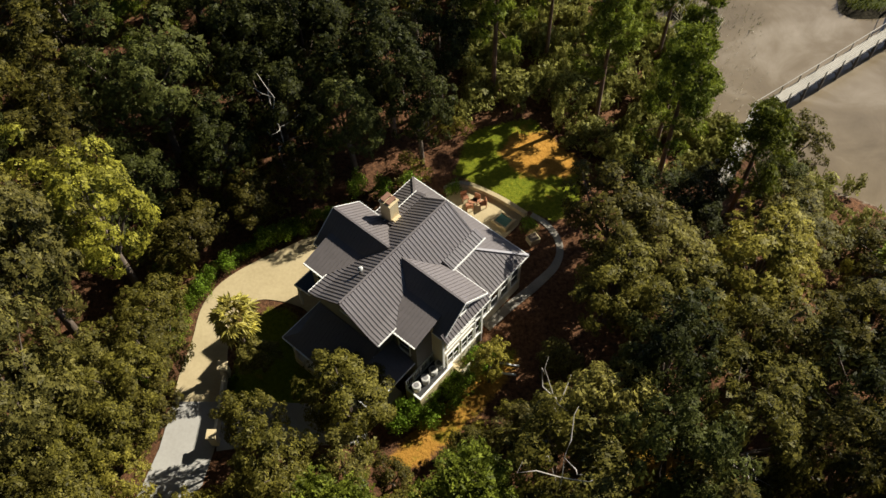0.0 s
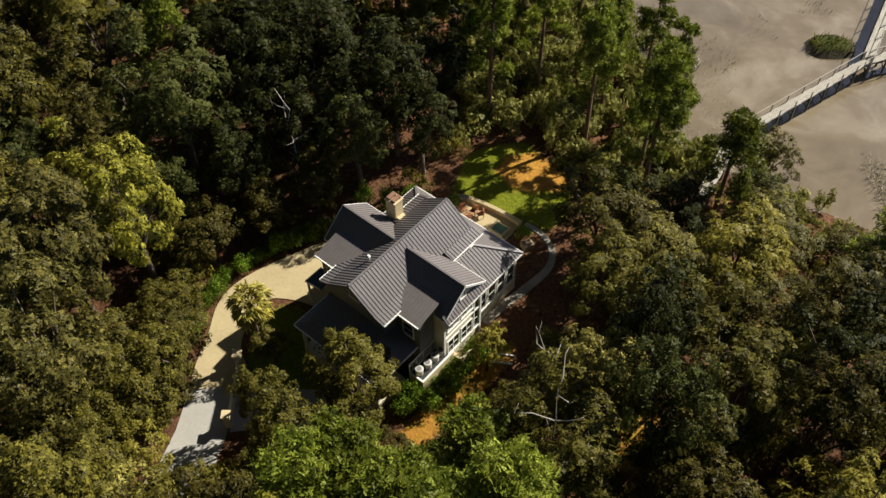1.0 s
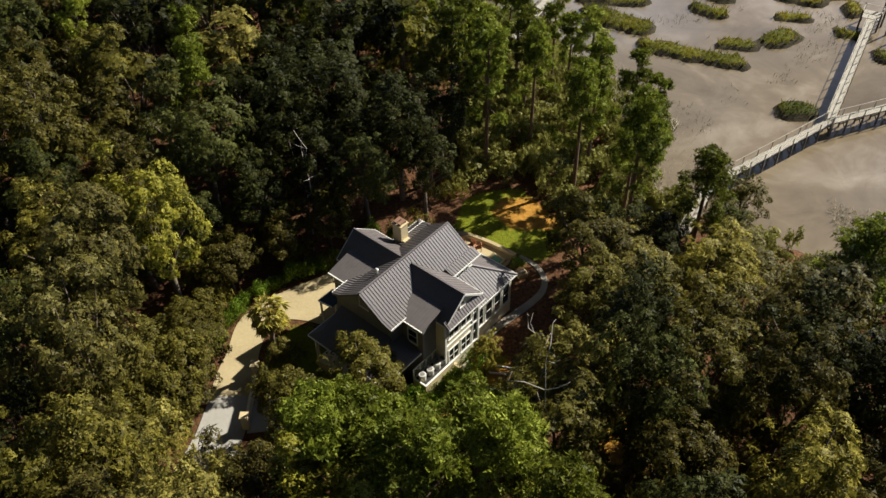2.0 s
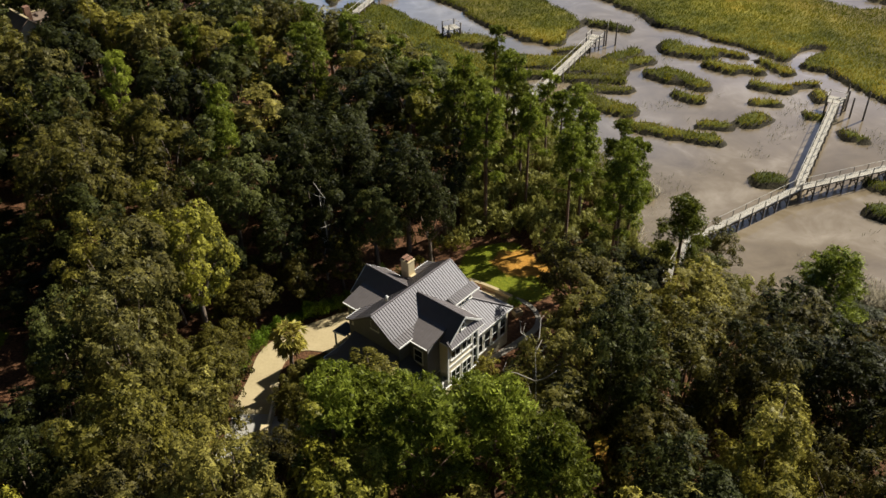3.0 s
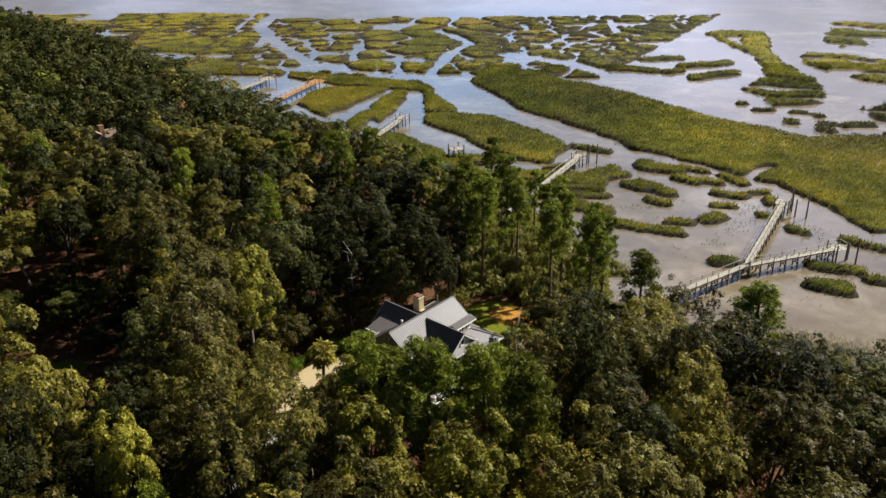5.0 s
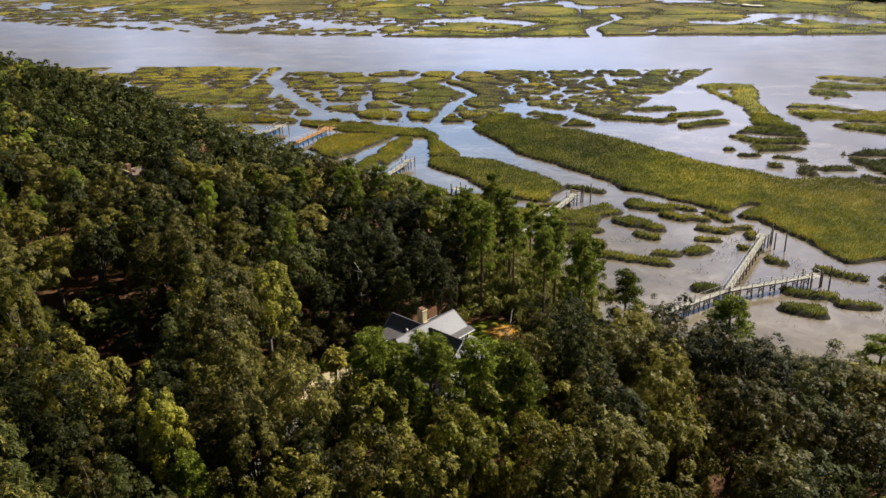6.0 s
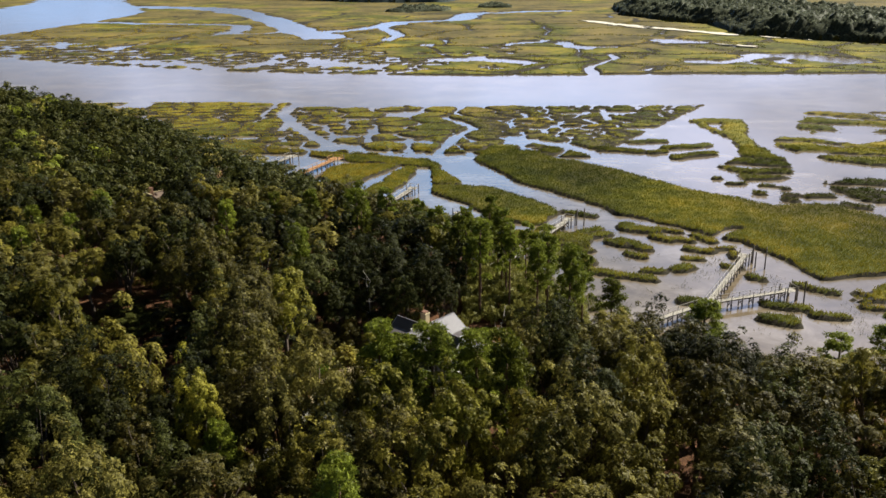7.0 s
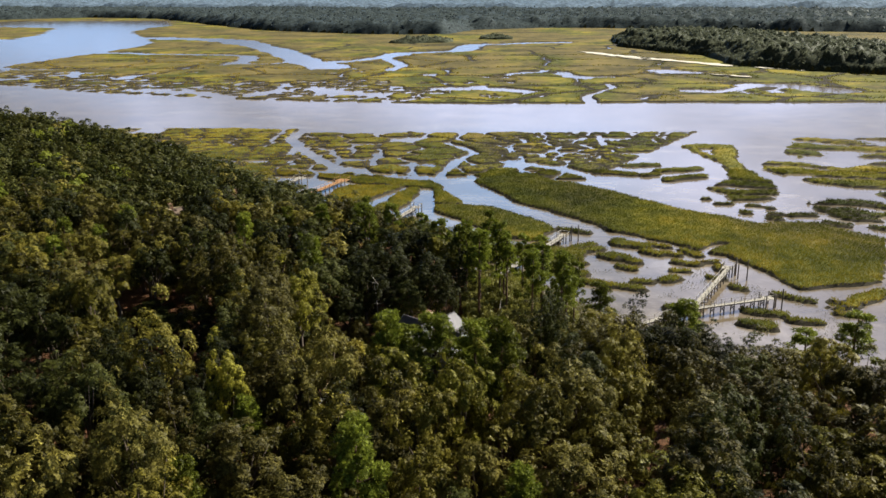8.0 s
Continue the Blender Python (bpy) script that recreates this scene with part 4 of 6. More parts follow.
# the wood runs on behind
bx, by = np.meshgrid(np.arange(-96, 96, 6.4), np.arange(-150, -48, 6.4))
bx, by = bx.ravel() + rng.uniform(-2.4, 2.4, bx.size), by.ravel() + rng.uniform(-2.4, 2.4, by.size)
joined_wood("woods", "olive green woods running on behind the house", rng, list(zip(bx, by)), "shore_oak", 260, 0.85)

# woods across the river: a rolling canopy of crowns with ragged sprays over it
def canopy(label, poly, step, crown, tall, sprays, size, leaf):
    poly = list(poly)
    xs = np.arange(min(p[0] for p in poly) - 20, max(p[0] for p in poly) + 20, step)
    ys = np.arange(min(p[1] for p in poly) - 20, max(p[1] for p in poly) + 20, step)
    a, b = np.meshgrid(xs, ys)
    a, b = a + step * 0.35 * waves(a, b, step * 1.3, 5, 1), b + step * 0.35 * waves(a, b, step * 1.3, 6, 1)

    def top(u, v):
        crack, kind = cells(u + 0.2 * crown * waves(u, v, crown, 4, 1), v, crown)
        edge = inside(u, v, poly) - 7 * waves(u, v, 40, 3, 2)
        rise = 0.36 + 0.34 * kind + 0.32 * np.sqrt(np.clip(crack / (0.8 * crown), 0, 1)) + 0.12 * waves(u, v, crown * 0.45, 9, 2) + 0.16 * waves(u, v, crown * 6, 8, 2)
        return np.where(edge < 0, 0.6 + tall * rise * (0.38 + 0.62 * smooth(0, -22, edge)), 0.2), edge

    z, edge = top(a, b)
    g = np.stack([a, b, z], -1)
    n_y, n_x = a.shape
    ids = np.arange(n_y * n_x).reshape(n_y, n_x)
    q = np.stack([ids[:-1, :-1], ids[:-1, 1:], ids[1:, 1:], ids[1:, :-1]], -1)[edge[:-1, :-1] < step]
    used, q = np.unique(q, return_inverse=True)
    me = mesh_of("far_woods", g.reshape(-1, 3)[used].tolist(), q.reshape(-1, 4).tolist(), leaf, True)
    tagged(new("far_woods", me), label, "woods", kind="stuff")
    u, v = rng.uniform(xs[0], xs[-1], sprays * 5), rng.uniform(ys[0], ys[-1], sprays * 5)
    h, e = top(u, v)
    on = np.flatnonzero((e < -0.5) & (e > -24 * crown))[:sprays]
    p = np.stack([u[on], v[on], h[on] - rng.uniform(-0.1, 0.6, len(on)) ** 2 * tall], 1)
    n = unit(rng.normal(size=p.shape) * 0.6 + np.array([0.1, -0.2, 0.8]))
    ob = new("far_woods", tri_mesh("far_woods", leaf_faces(rng, p, n, np.full(len(p), size)), leaf))
    return tagged(ob, label, "woods", kind="stuff")


canopy("dark green woods on a point across the river", [(158, 900), (162, 830), (185, 769), (214, 712), (216, 620), (244, 579), (297, 540), (420, 470), (520, 520), (420, 640), (355, 790), (312, 930), (225, 1000), (170, 960)], 2.6, 7.0, 16.0, 70000, 0.95, "far_haze_leaf")
canopy("low dark hammock of trees before the far bank", [(-95, 915), (-78, 905), (-31, 918), (-22, 945), (-80, 945)], 3.0, 7.0, 10.0, 3000, 1.0, "far_haze_leaf")
canopy("low hammock of trees in the far marsh", [(12, 975), (50, 970), (52, 1000), (14, 1005)], 3.0, 7.0, 9.0, 3000, 1.0, "far_haze_leaf")
# distance haze is part of the leaf colour of these two
canopy("distant woods along the far bank, blue-green haze in their colour", [(-1500, 1730), (-962, 1712), (-824, 1802), (-629, 1705), (-538, 1568), (-318, 1232), (-219, 1157), (-127, 1097), (-37, 1086), (1, 1190), (86, 1236), (162, 1234), (260, 1190), (620, 1010), (1100, 1100), (1100, 1500), (-200, 1900), (-1500, 2300)], 6.5, 11.0, 18.0, 45000, 2.0, "blue_haze_leaf")
canopy("woods fading out on the horizon, blue haze in their colour", [(-2600, 2500), (-1500, 2280), (-200, 1890), (1100, 1490), (1900, 1300), (2600, 2400), (2600, 4600), (-2600, 4600)], 22.0, 34.0, 26.0, 400, 3.0, "haze_leaf")


# ---- marsh grass ----
def reeds(name, label, material, n, x0, x1, y0, y1, tall, wide, test, patchy=False):
    rng = np.random.default_rng(n)
    a, b = rng.uniform(x0, x1, n), rng.uniform(y0, y1, n)
    z, land, marsh = ground_height(a, b)
    s = test(land, marsh, z)
    if patchy:
        s = s & (waves(a, b, 5.5, 99, 2) > 0.30)
    a, b, z = a[s], b[s], z[s]
    m = len(a)
    h = tall * rng.uniform(0.6, 1.2, m)
    ang = rng.uniform(0, np.pi, m)
    w = wide * rng.uniform(0.6, 1.3, m)
    lean = rng.normal(size=(m, 2)) * 0.4
    c = np.stack([a, b, z - 0.1], 1)
    side = np.stack([np.cos(ang) * w, np.sin(ang) * w, np.zeros(m)], 1)
    tip = c + np.stack([lean[:, 0] * h, lean[:, 1] * h, h], 1)
    ob = new(name, tri_mesh(name, np.stack([c - side, c + side, tip], 1).reshape(-1, 3), material))
    return tagged(ob, label, "grass", kind="stuff")


grassy = lambda land, marsh, z: (marsh < -0.2) & (land < 1.0) & (z > 0.1)
reeds("marsh_grass", "yellow-green cordgrass in beds among tidal creeks", "reed", 400000, -75, 115, 55, 215, 0.60, 0.085, grassy)
reeds("marsh_grass", "yellow-green cordgrass on islands by the river", "reed", 110000, -180, 200, 205, 315, 0.42, 0.17, grassy)
reeds("marsh_grass", "olive cordgrass on beds east of the docks", "reed", 60000, 113, 200, 90, 215, 0.60, 0.13, grassy)
reeds("marsh_grass", "tawny marsh grass along the far bank of the river", "reed", 120000, -440, 330, 395, 760, 0.80, 0.32, lambda land, marsh, z: (marsh < -0.8) & (marsh > -3.2))
reeds("sparse_grass", "sparse dark grass standing in the shallows", "live_leaf", 60000, -10, 110, 50, 140, 1.15, 0.10, lambda land, marsh, z: (marsh > 0.5) & (marsh < 5.5) & (land < -2), True)
mudside = lambda land, marsh, z: (land < 1.5) & (land > -6.5 - 3.0 * np.sin(land * 37.0))
reeds("dry_grass", "pale dry reeds along the muddy shore", "dry_reed", 130000, 44, 92, 22, 60, 1.2, 0.10, mudside)
reeds("dry_grass", "thin pale reeds in the mud below the pines", "dry_reed", 7000, 18, 33, 54, 100, 1.0, 0.07, mudside)


# ---- the house ----
HOUSE = Matrix(((0.64, -0.768, 0, -7.3), (0.768, 0.64, 0, 29.85), (0, 0, 1, 0), (0, 0, 0, 1)))
house = thing("house", "large two-storey stucco house with grey standing-seam metal roofs", "house", at=HOUSE)
FLOOR = 3.2


def slab(corners, thick):
    """A flat plate below a planar outline."""
    bm = bmesh.new()
    n = Vector((0, 0, 0))
    c = [Vector(p) for p in corners]
    for i in range(1, len(c) - 1):
        n += (c[i] - c[0]).cross(c[i + 1] - c[0])
    n.normalize()
    if n.z < 0:
        n.negate(), c.reverse()
    top = [bm.verts.new(p) for p in c]
    low = [bm.verts.new(p - n * thick) for p in c]
    bm.faces.new(top), bm.faces.new(list(reversed(low)))
    for i in range(len(c)):
        j = (i + 1) % len(c)
        bm.faces.new((top[j], top[i], low[i], low[j]))
    return bm, n, c


def roof_plane(corners, gap=0.31, gutter=True, proud=0.045):
    """One roof slope with its raised seams; its first two corners are the eave."""
    bm, n, _ = slab(corners, 0.12)
    roof = part("roof", bm, "roof_metal", house)
    p, q = Vector(corners[0]), Vector(corners[1])
    s = (q - p).normalized()
    d = n.cross(s)
    if d.z < 0:
        d.negate()
    flat = [((Vector(c) - p).dot(s), (Vector(c) - p).dot(d)) for c in corners]
    lo, hi = min(f[0] for f in flat), max(f[0] for f in flat)
    x = lo + gap * 0.5
    while x < hi:
        cuts = sorted(a[1] + (b[1] - a[1]) * (x - a[0]) / (b[0] - a[0]) for a, b in zip(flat, flat[1:] + flat[:1]) if (a[0] - x) * (b[0] - x) < 0)
        if len(cuts) >= 2 and cuts[-1] - cuts[0] > 0.15:
            bm = bmesh.new()
            bar(bm, p + s * x + d * cuts[0] + n * 0.02, p + s * x + d * cuts[-1] + n * 0.02, 0.03, proud, n)
            part("seam", bm, "seam_metal", roof)
        x += gap
    if gutter:
        bm = bmesh.new()
        bar(bm, p - d * 0.03 - n * 0.05, q - d * 0.03 - n * 0.05, 0.11, 0.13)
        part("gutter", bm, "trim", roof, "white eave gutter")
    return roof


def ridge_cap(p, q, w=0.15):
    bm = bmesh.new()
    bar(bm, Vector(p) + Vector((0, 0, 0.05)), Vector(q) + Vector((0, 0, 0.05)), w, 0.08)
    part("ridge_cap", bm, "roof_metal", house)


RIDGE, BREAK, EAVE = 13.15, 11.35, 11.0
A0, A1 = -0.25, 11.45
for s in (-1, 1):
    roof_plane([(A0, s * 2.55, BREAK), (A1, s * 2.55, BREAK), (A1, 0, RIDGE), (A0, 0, RIDGE)], gutter=False)
    roof_plane([(A0, s * 3.5, EAVE), (3.3, s * 3.5, EAVE), (3.3, s * 2.52, BREAK + 0.01), (A0, s * 2.52, BREAK + 0.01)])
    roof_plane([(8.0, s * 3.5, EAVE), (A1 + 0.4, s * 3.5, EAVE), (A1 + 0.4, s * 2.52, BREAK + 0.01), (8.0, s * 2.52, BREAK + 0.01)])
    # cross wing
    end = s * (6.65 if s < 0 else 6.4)
    roof_plane([(8.25, end, 10.8), (8.25, s * 0.5, 10.8), (5.65, s * 0.5, 12.75), (5.65, end, 12.75)])
    roof_plane([(4.3, s * 5.6, 11.65), (4.3, s * 0.5, 11.65), (5.65, s * 0.5, 12.75), (5.65, s * 5.6, 12.75)], gutter=False, proud=0.012)
    roof_plane([(3.15, end, 10.715), (3.15, s * 5.6, 10.715), (5.65, s * 5.6, 12.75), (5.65, end, 12.75)], proud=0.012)
    roof_plane([(1.3, s * 5.6, 10.92), (1.3, s * 2.6, 10.92), (4.32, s * 1.4, 11.66), (4.32, s * 5.6, 11.66)], proud=0.012)
    ridge_cap((5.65, s * 0.7, 12.75), (5.65, end, 12.75))
    # back skirt, one storey
    e = -6.05 if s < 0 else 6.2
    roof_plane([(8.0, e, 8.1), (14.3, e, 8.1), (11.2, s * 3.1, 9.75), (8.0, s * 3.1, 9.75)])
    ridge_cap((14.3, e, 8.1), (11.2, s * 3.1, 9.75), 0.2)
roof_plane([(14.3, -6.05, 8.1), (14.3, 6.2, 8.1), (11.2, 3.1, 9.75), (11.2, -3.1, 9.75)], proud=0.012)
ridge_cap((A0, 0, RIDGE), (A1, 0, RIDGE))
# front porch
roof_plane([(-3.3, -5.2, 7.7), (-3.3, 3.9, 7.7), (-2.4, 3.0, 8.14), (0.15, 3.0, 9.37), (0.15, -3.0, 9.37), (-1.1, -3.0, 8.77)], proud=0.012)
roof_plane([(-3.3, 3.9, 7.7), (1.5, 3.9, 7.7), (1.5, 3.0, 8.14), (-2.4, 3.0, 8.14)], proud=0.012)
roof_plane([(-3.3, -5.2, 7.7), (1.55, -5.2, 7.7), (1.55, -3.0, 8.77), (-1.1, -3.0, 8.77)], proud=0.012)
# pent roof under the right gable
roof_plane([(3.2, -7.05, 10.5), (8.1, -7.05, 10.5), (8.1, -6.42, 11.05), (3.2, -6.42, 11.05)])


def wall_box(lo, hi, material="stucco", label=""):
    bm = bmesh.new()
    box(bm, lo, hi, 0.02)
    return part("wall", bm, material, house, label)


def gable(a_or_b, along_a, mid, half, z0, z1, t=0.16, skin="stucco"):
    """A three-cornered wall under a gable, in the plane b = const (along_a) or a = const."""
    bm = bmesh.new()
    pts = []
    for off in (-t / 2, t / 2):
        for u, z in ((mid - half, z0), (mid + half, z0), (mid, z1)):
            pts.append(bm.verts.new((u, a_or_b + off, z) if along_a else (a_or_b + off, u, z)))
    bm.faces.new(pts[:3]), bm.faces.new(pts[5:2:-1])
    for i in range(3):
        j = (i + 1) % 3
        bm.faces.new((pts[i], pts[j], pts[j + 3], pts[i + 3]))
    bmesh.ops.recalc_face_normals(bm, faces=bm.faces)
    return part("gable_wall", bm, skin, house)


# main wall, side rooms and front gable have their shade in the grey
wall_box((0.2, -3.05, FLOOR), (11.2, 3.05, 10.95), "shade_grey", "main wall, its shade put into a dark grey")
wall_box((3.4, -6.35, FLOOR), (8.0, -3.06, 10.7))
wall_box((3.4, 3.06, FLOOR), (8.0, 6.1, 10.7))
wall_box((1.65, -5.35, FLOOR), (3.39, -3.06, 10.85), "shade_grey", "side room wall, its shade put into a dark grey")
wall_box((1.65, 3.06, FLOOR), (3.39, 5.35, 10.85), "shade_grey", "side room wall, its shade put into a dark grey")
wall_box((8.01, -5.75, FLOOR), (13.9, -3.06, 8.0))
wall_box((8.01, 3.06, FLOOR), (13.9, 5.9, 8.0))
wall_box((11.21, -3.05, FLOOR), (13.9, 3.05, 8.0))
gable(0.2, False, 0, 2.95, 10.9, 12.95, skin="shade_grey")
gable(11.2, False, 0, 2.95, 10.9, 12.95)
gable(-6.3, True, 5.65, 2.35, 10.65, 12.55)
gable(6.05, True, 5.65, 2.35, 10.65, 12.55)
# white boards along the rakes
for a, b0, z0, b1, z1 in ((A0 - 0.04, 0, RIDGE, -2.55, BREAK), (A0 - 0.04, 0, RIDGE, 2.55, BREAK), (A0 - 0.04, -2.55, BREAK, -3.5, EAVE), (A0 - 0.04, 2.55, BREAK, 3.5, EAVE),
                          (A1 + 0.04, 0, RIDGE, -2.55, BREAK), (A1 + 0.04, 0, RIDGE, 2.55, BREAK)):
    bm = bmesh.new()
    bar(bm, (a, b0, z0 - 0.12), (a, b1, z1 - 0.12), 0.05, 0.22)
    part("rake_board", bm, "seam_metal", house)
for s in (-1, 1):
    for a1, z1 in ((8.2, 10.8), (3.2, 10.715)):
        bm = bmesh.new()
        e = s * (6.68 if s < 0 else 6.43)
        bar(bm, (5.65, e, 12.66), (a1, e, z1 - 0.09), 0.05, 0.2)
        part("rake_board", bm, "trim", house, "white rake board")


def window(lo_u, hi_u, z0, z1, at, axis, out, panes=2, rows=2):
    """A framed window on a wall: axis 'b' for walls at b = at, 'a' for walls at a = at; out is the outward sign."""
    def spot(u, o, z):
        return (u, at + out * o, z) if axis == "b" else (at + out * o, u, z)

    def piece(bm, u0, u1, o0, o1, za, zb, bevel=0.0):
        p, q = spot(u0, o0, za), spot(u1, o1, zb)
        return box(bm, [min(i) for i in zip(p, q)], [max(i) for i in zip(p, q)], bevel)

    w = new("window")
    w.parent = house
    w.empty_display_size = 0.2
    bm = bmesh.new()
    f = 0.09
    piece(bm, lo_u - f, lo_u, 0.0, 0.08, z0 - f, z1 + f), piece(bm, hi_u, hi_u + f, 0.0, 0.08, z0 - f, z1 + f)
    piece(bm, lo_u, hi_u, 0.0, 0.08, z1, z1 + f)
    for i in range(1, panes):
        u = lo_u + (hi_u - lo_u) * i / panes
        piece(bm, u - 0.04, u + 0.04, 0.0, 0.065, z0, z1)
    for i in range(1, rows):
        z = z0 + (z1 - z0) * i / rows
        piece(bm, lo_u, hi_u, 0.0, 0.055, z - 0.025, z + 0.025)
    part("window_frame", bm, "trim", w, "white window frame")
    bm = bmesh.new()
    piece(bm, lo_u - f - 0.05, hi_u + f + 0.05, 0.0, 0.14, z0 - f - 0.04, z0)
    part("window_sill", bm, "trim", w)
    for i in range(panes):
        u0, u1 = lo_u + (hi_u - lo_u) * i / panes, lo_u + (hi_u - lo_u) * (i + 1) / panes
        bm = bmesh.new()
        piece(bm, u0 + 0.04, u1 - 0.04, 0.012, 0.03, z0, z1)
        part("pane", bm, "glass", w, "dark window glass")
    return w


# right side
for u0, u1 in ((3.9, 5.2), (5.6, 6.9)):
    window(u0, u1, 8.3, 10.1, -6.35, "b", -1)
    window(u0, u1, 5.0, 6.7, -6.35, "b", -1)
window(7.25, 7.75, 5.0, 10.0, -6.35, "b", -1, 1, 4)
for u0 in (8.6, 9.9, 11.2, 12.5):
    window(u0, u0 + 0.95, 5.1, 7.3, -5.75, "b", -1, 1, 2)
window(8.9, 9.9, 10.0, 10.75, -3.05, "b", -1, 2, 1)
window(10.2, 11.0, 10.0, 10.75, -3.05, "b", -1, 2, 1)
# front
window(-0.45, 0.45, 11.15, 12.1, 0.2, "a", -1, 1, 2)
for b in (-2.3, 1.1):
    window(b, b + 1.2, 5.0, 6.9, 0.2, "a", -1)
for s in (-1, 1):
    window(s * 4.2 - 0.5, s * 4.2 + 0.5, 8.4, 9.9, 1.65, "a", -1, 1)
# back and left
for b in (-4.6, -2.2, 0.2, 2.6):
    window(b, b + 1.4, 4.6, 7.0, 13.9, "a", 1)
for u0 in (4.2, 6.2):
    window(u0, u0 + 1.2, 8.3, 10.0, 6.1, "b", 1)
for z0, z1 in ((11.2, 11.9),):
    window(5.4, 5.9, z0, z1, -6.38, "b", -1, 1, 1)

# corner boards and belt between the storeys on the right side
for a in (3.42, 7.98):
    bm = bmesh.new()
    box(bm, (a - 0.12, -6.47, FLOOR), (a + 0.12, -6.36, 10.5), 0.02)
    part("corner_board", bm, "trim", house, "white corner board")
bm = bmesh.new()
box(bm, (3.55, -6.45, 7.4), (7.85, -6.36, 7.6), 0.01)
part("belt_board", bm, "trim", house)
# porch floor, steps of the porch and posts
bm = bmesh.new()
box(bm, (-3.0, -4.9, FLOOR), (0.19, 3.7, 4.3), 0.03)
part("porch_floor", bm, "stucco", house)
for b in (-4.7, -2.6, -0.5, 1.5, 3.5):
    bm = bmesh.new()
    box(bm, (-2.95, b - 0.13, 4.301), (-2.69, b + 0.13, 7.55), 0.02)
    part("porch_post", bm, "trim", house, "white porch post")
# chimney
chim = new("chimney")
chim.parent = house
bm = bmesh.new()
box(bm, (8.22, 2.95, 8.5), (9.2, 4.0, 12.95), 0.04)
box(bm, (8.3, 2.3, 8.5), (9.1, 2.96, 11.35), 0.04)
part("stack", bm, "chimney_stucco", chim, "tan stucco chimney stack")
bm = bmesh.new()
box(bm, (8.15, 2.88, 12.951), (9.27, 4.07, 13.05), 0.03)
part("cap", bm, "chimney_stucco", chim)
for b in (3.06, 3.56):
    bm = bmesh.new()
    for da in (8.32, 9.0):
        box(bm, (da, b, 13.051), (da + 0.1, b + 0.36, 13.24), 0.01)
    box(bm, (8.28, b - 0.02, 13.24), (9.14, b + 0.38, 13.29), 0.01)
    part("flue_hood", bm, "brick_red", chim, "red brick flue hood")
# roof vent
bm = bmesh.new()
bmesh.ops.create_cone(bm, cap_ends=True, segments=12, radius1=0.12, radius2=0.12, depth=0.5, matrix=Matrix.Translation((2.9, 0.95, 12.75)))
bmesh.ops.create_cone(bm, cap_ends=True, segments=12, radius1=0.2, radius2=0.08, depth=0.14, matrix=Matrix.Translation((2.9, 0.95, 13.05)))
part("roof_vent", bm, "fan_grille", house, "pale roof vent")

# dark entry canopy over the court door
door_roof = new("entry_canopy")
door_roof.parent = house
door_roof["label"] = "dark metal entry canopy with white edge"
bm, _, _ = slab([(0.95, 7.2, 6.45), (2.85, 7.2, 6.45), (2.85, 5.36, 6.85), (0.95, 5.36, 6.85)], 0.1)
part("canopy_roof", bm, "dark_metal", door_roof)
for p, q in (((0.92, 7.22, 6.4), (2.88, 7.22, 6.4)), ((0.92, 7.2, 6.4), (0.92, 5.37, 6.8))):
    bm = bmesh.new()
    bar(bm, p, q, 0.07, 0.14)
    part("fascia", bm, "trim", door_roof)
for a in (1.05, 2.75):
    bm = bmesh.new()
    box(bm, (a - 0.08, 6.95, FLOOR), (a + 0.08, 7.11, 6.34), 0.01)
    part("canopy_post", bm, "trim", door_roof)

# platform for the cooling units, with a lattice screen
platform = thing("platform", "raised stucco platform with lattice screen beside the house", "platform", at=HOUSE)
bm = bmesh.new()
box(bm, (0.3, -6.75, FLOOR - 0.3), (3.6, -5.4, 5.5), 0.03)
# near-black colour stands for the shade on the deck
part("base", bm, "dark_metal", platform, "deck with its shade put into a near-black colour")
for lo, hi in (((0.3, -6.9, 4.2), (4.0, -6.76, 5.72)), ((0.15, -6.9, 4.2), (0.29, -5.4, 5.72))):
    bm = bmesh.new()
    box(bm, lo, hi, 0.02)
    part("parapet", bm, "chimney_stucco", platform, "tan stucco parapet")
for lo, hi in (((0.14, -6.91, 5.721), (4.0, -6.75, 5.76)), ((0.14, -6.749, 5.721), (0.30, -5.4, 5.76))):
    bm = bmesh.new()
    box(bm, lo, hi, 0.01)
    part("coping", bm, "trim", platform, "white coping")
for z in (5.55, 6.75):
    bm = bmesh.new()
    bar(bm, (0.2, -5.4, z), (3.6, -5.4, z), 0.09, 0.09)
    part("rail", bm, "trim", platform, "white screen rail")
for i in range(5):
    bm = bmesh.new()
    box(bm, (0.2 + i * 0.83, -5.46, 5.5), (0.3 + i * 0.83, -5.36, 6.75))
    part("post", bm, "trim", platform)
for i in range(18):
    bm = bmesh.new()
    a = 0.35 + i * 0.185
    bar(bm, (a, -5.4, 5.58), (a + 0.0, -5.4, 6.7), 0.03, 0.03)
    part("slat", bm, "trim", platform)


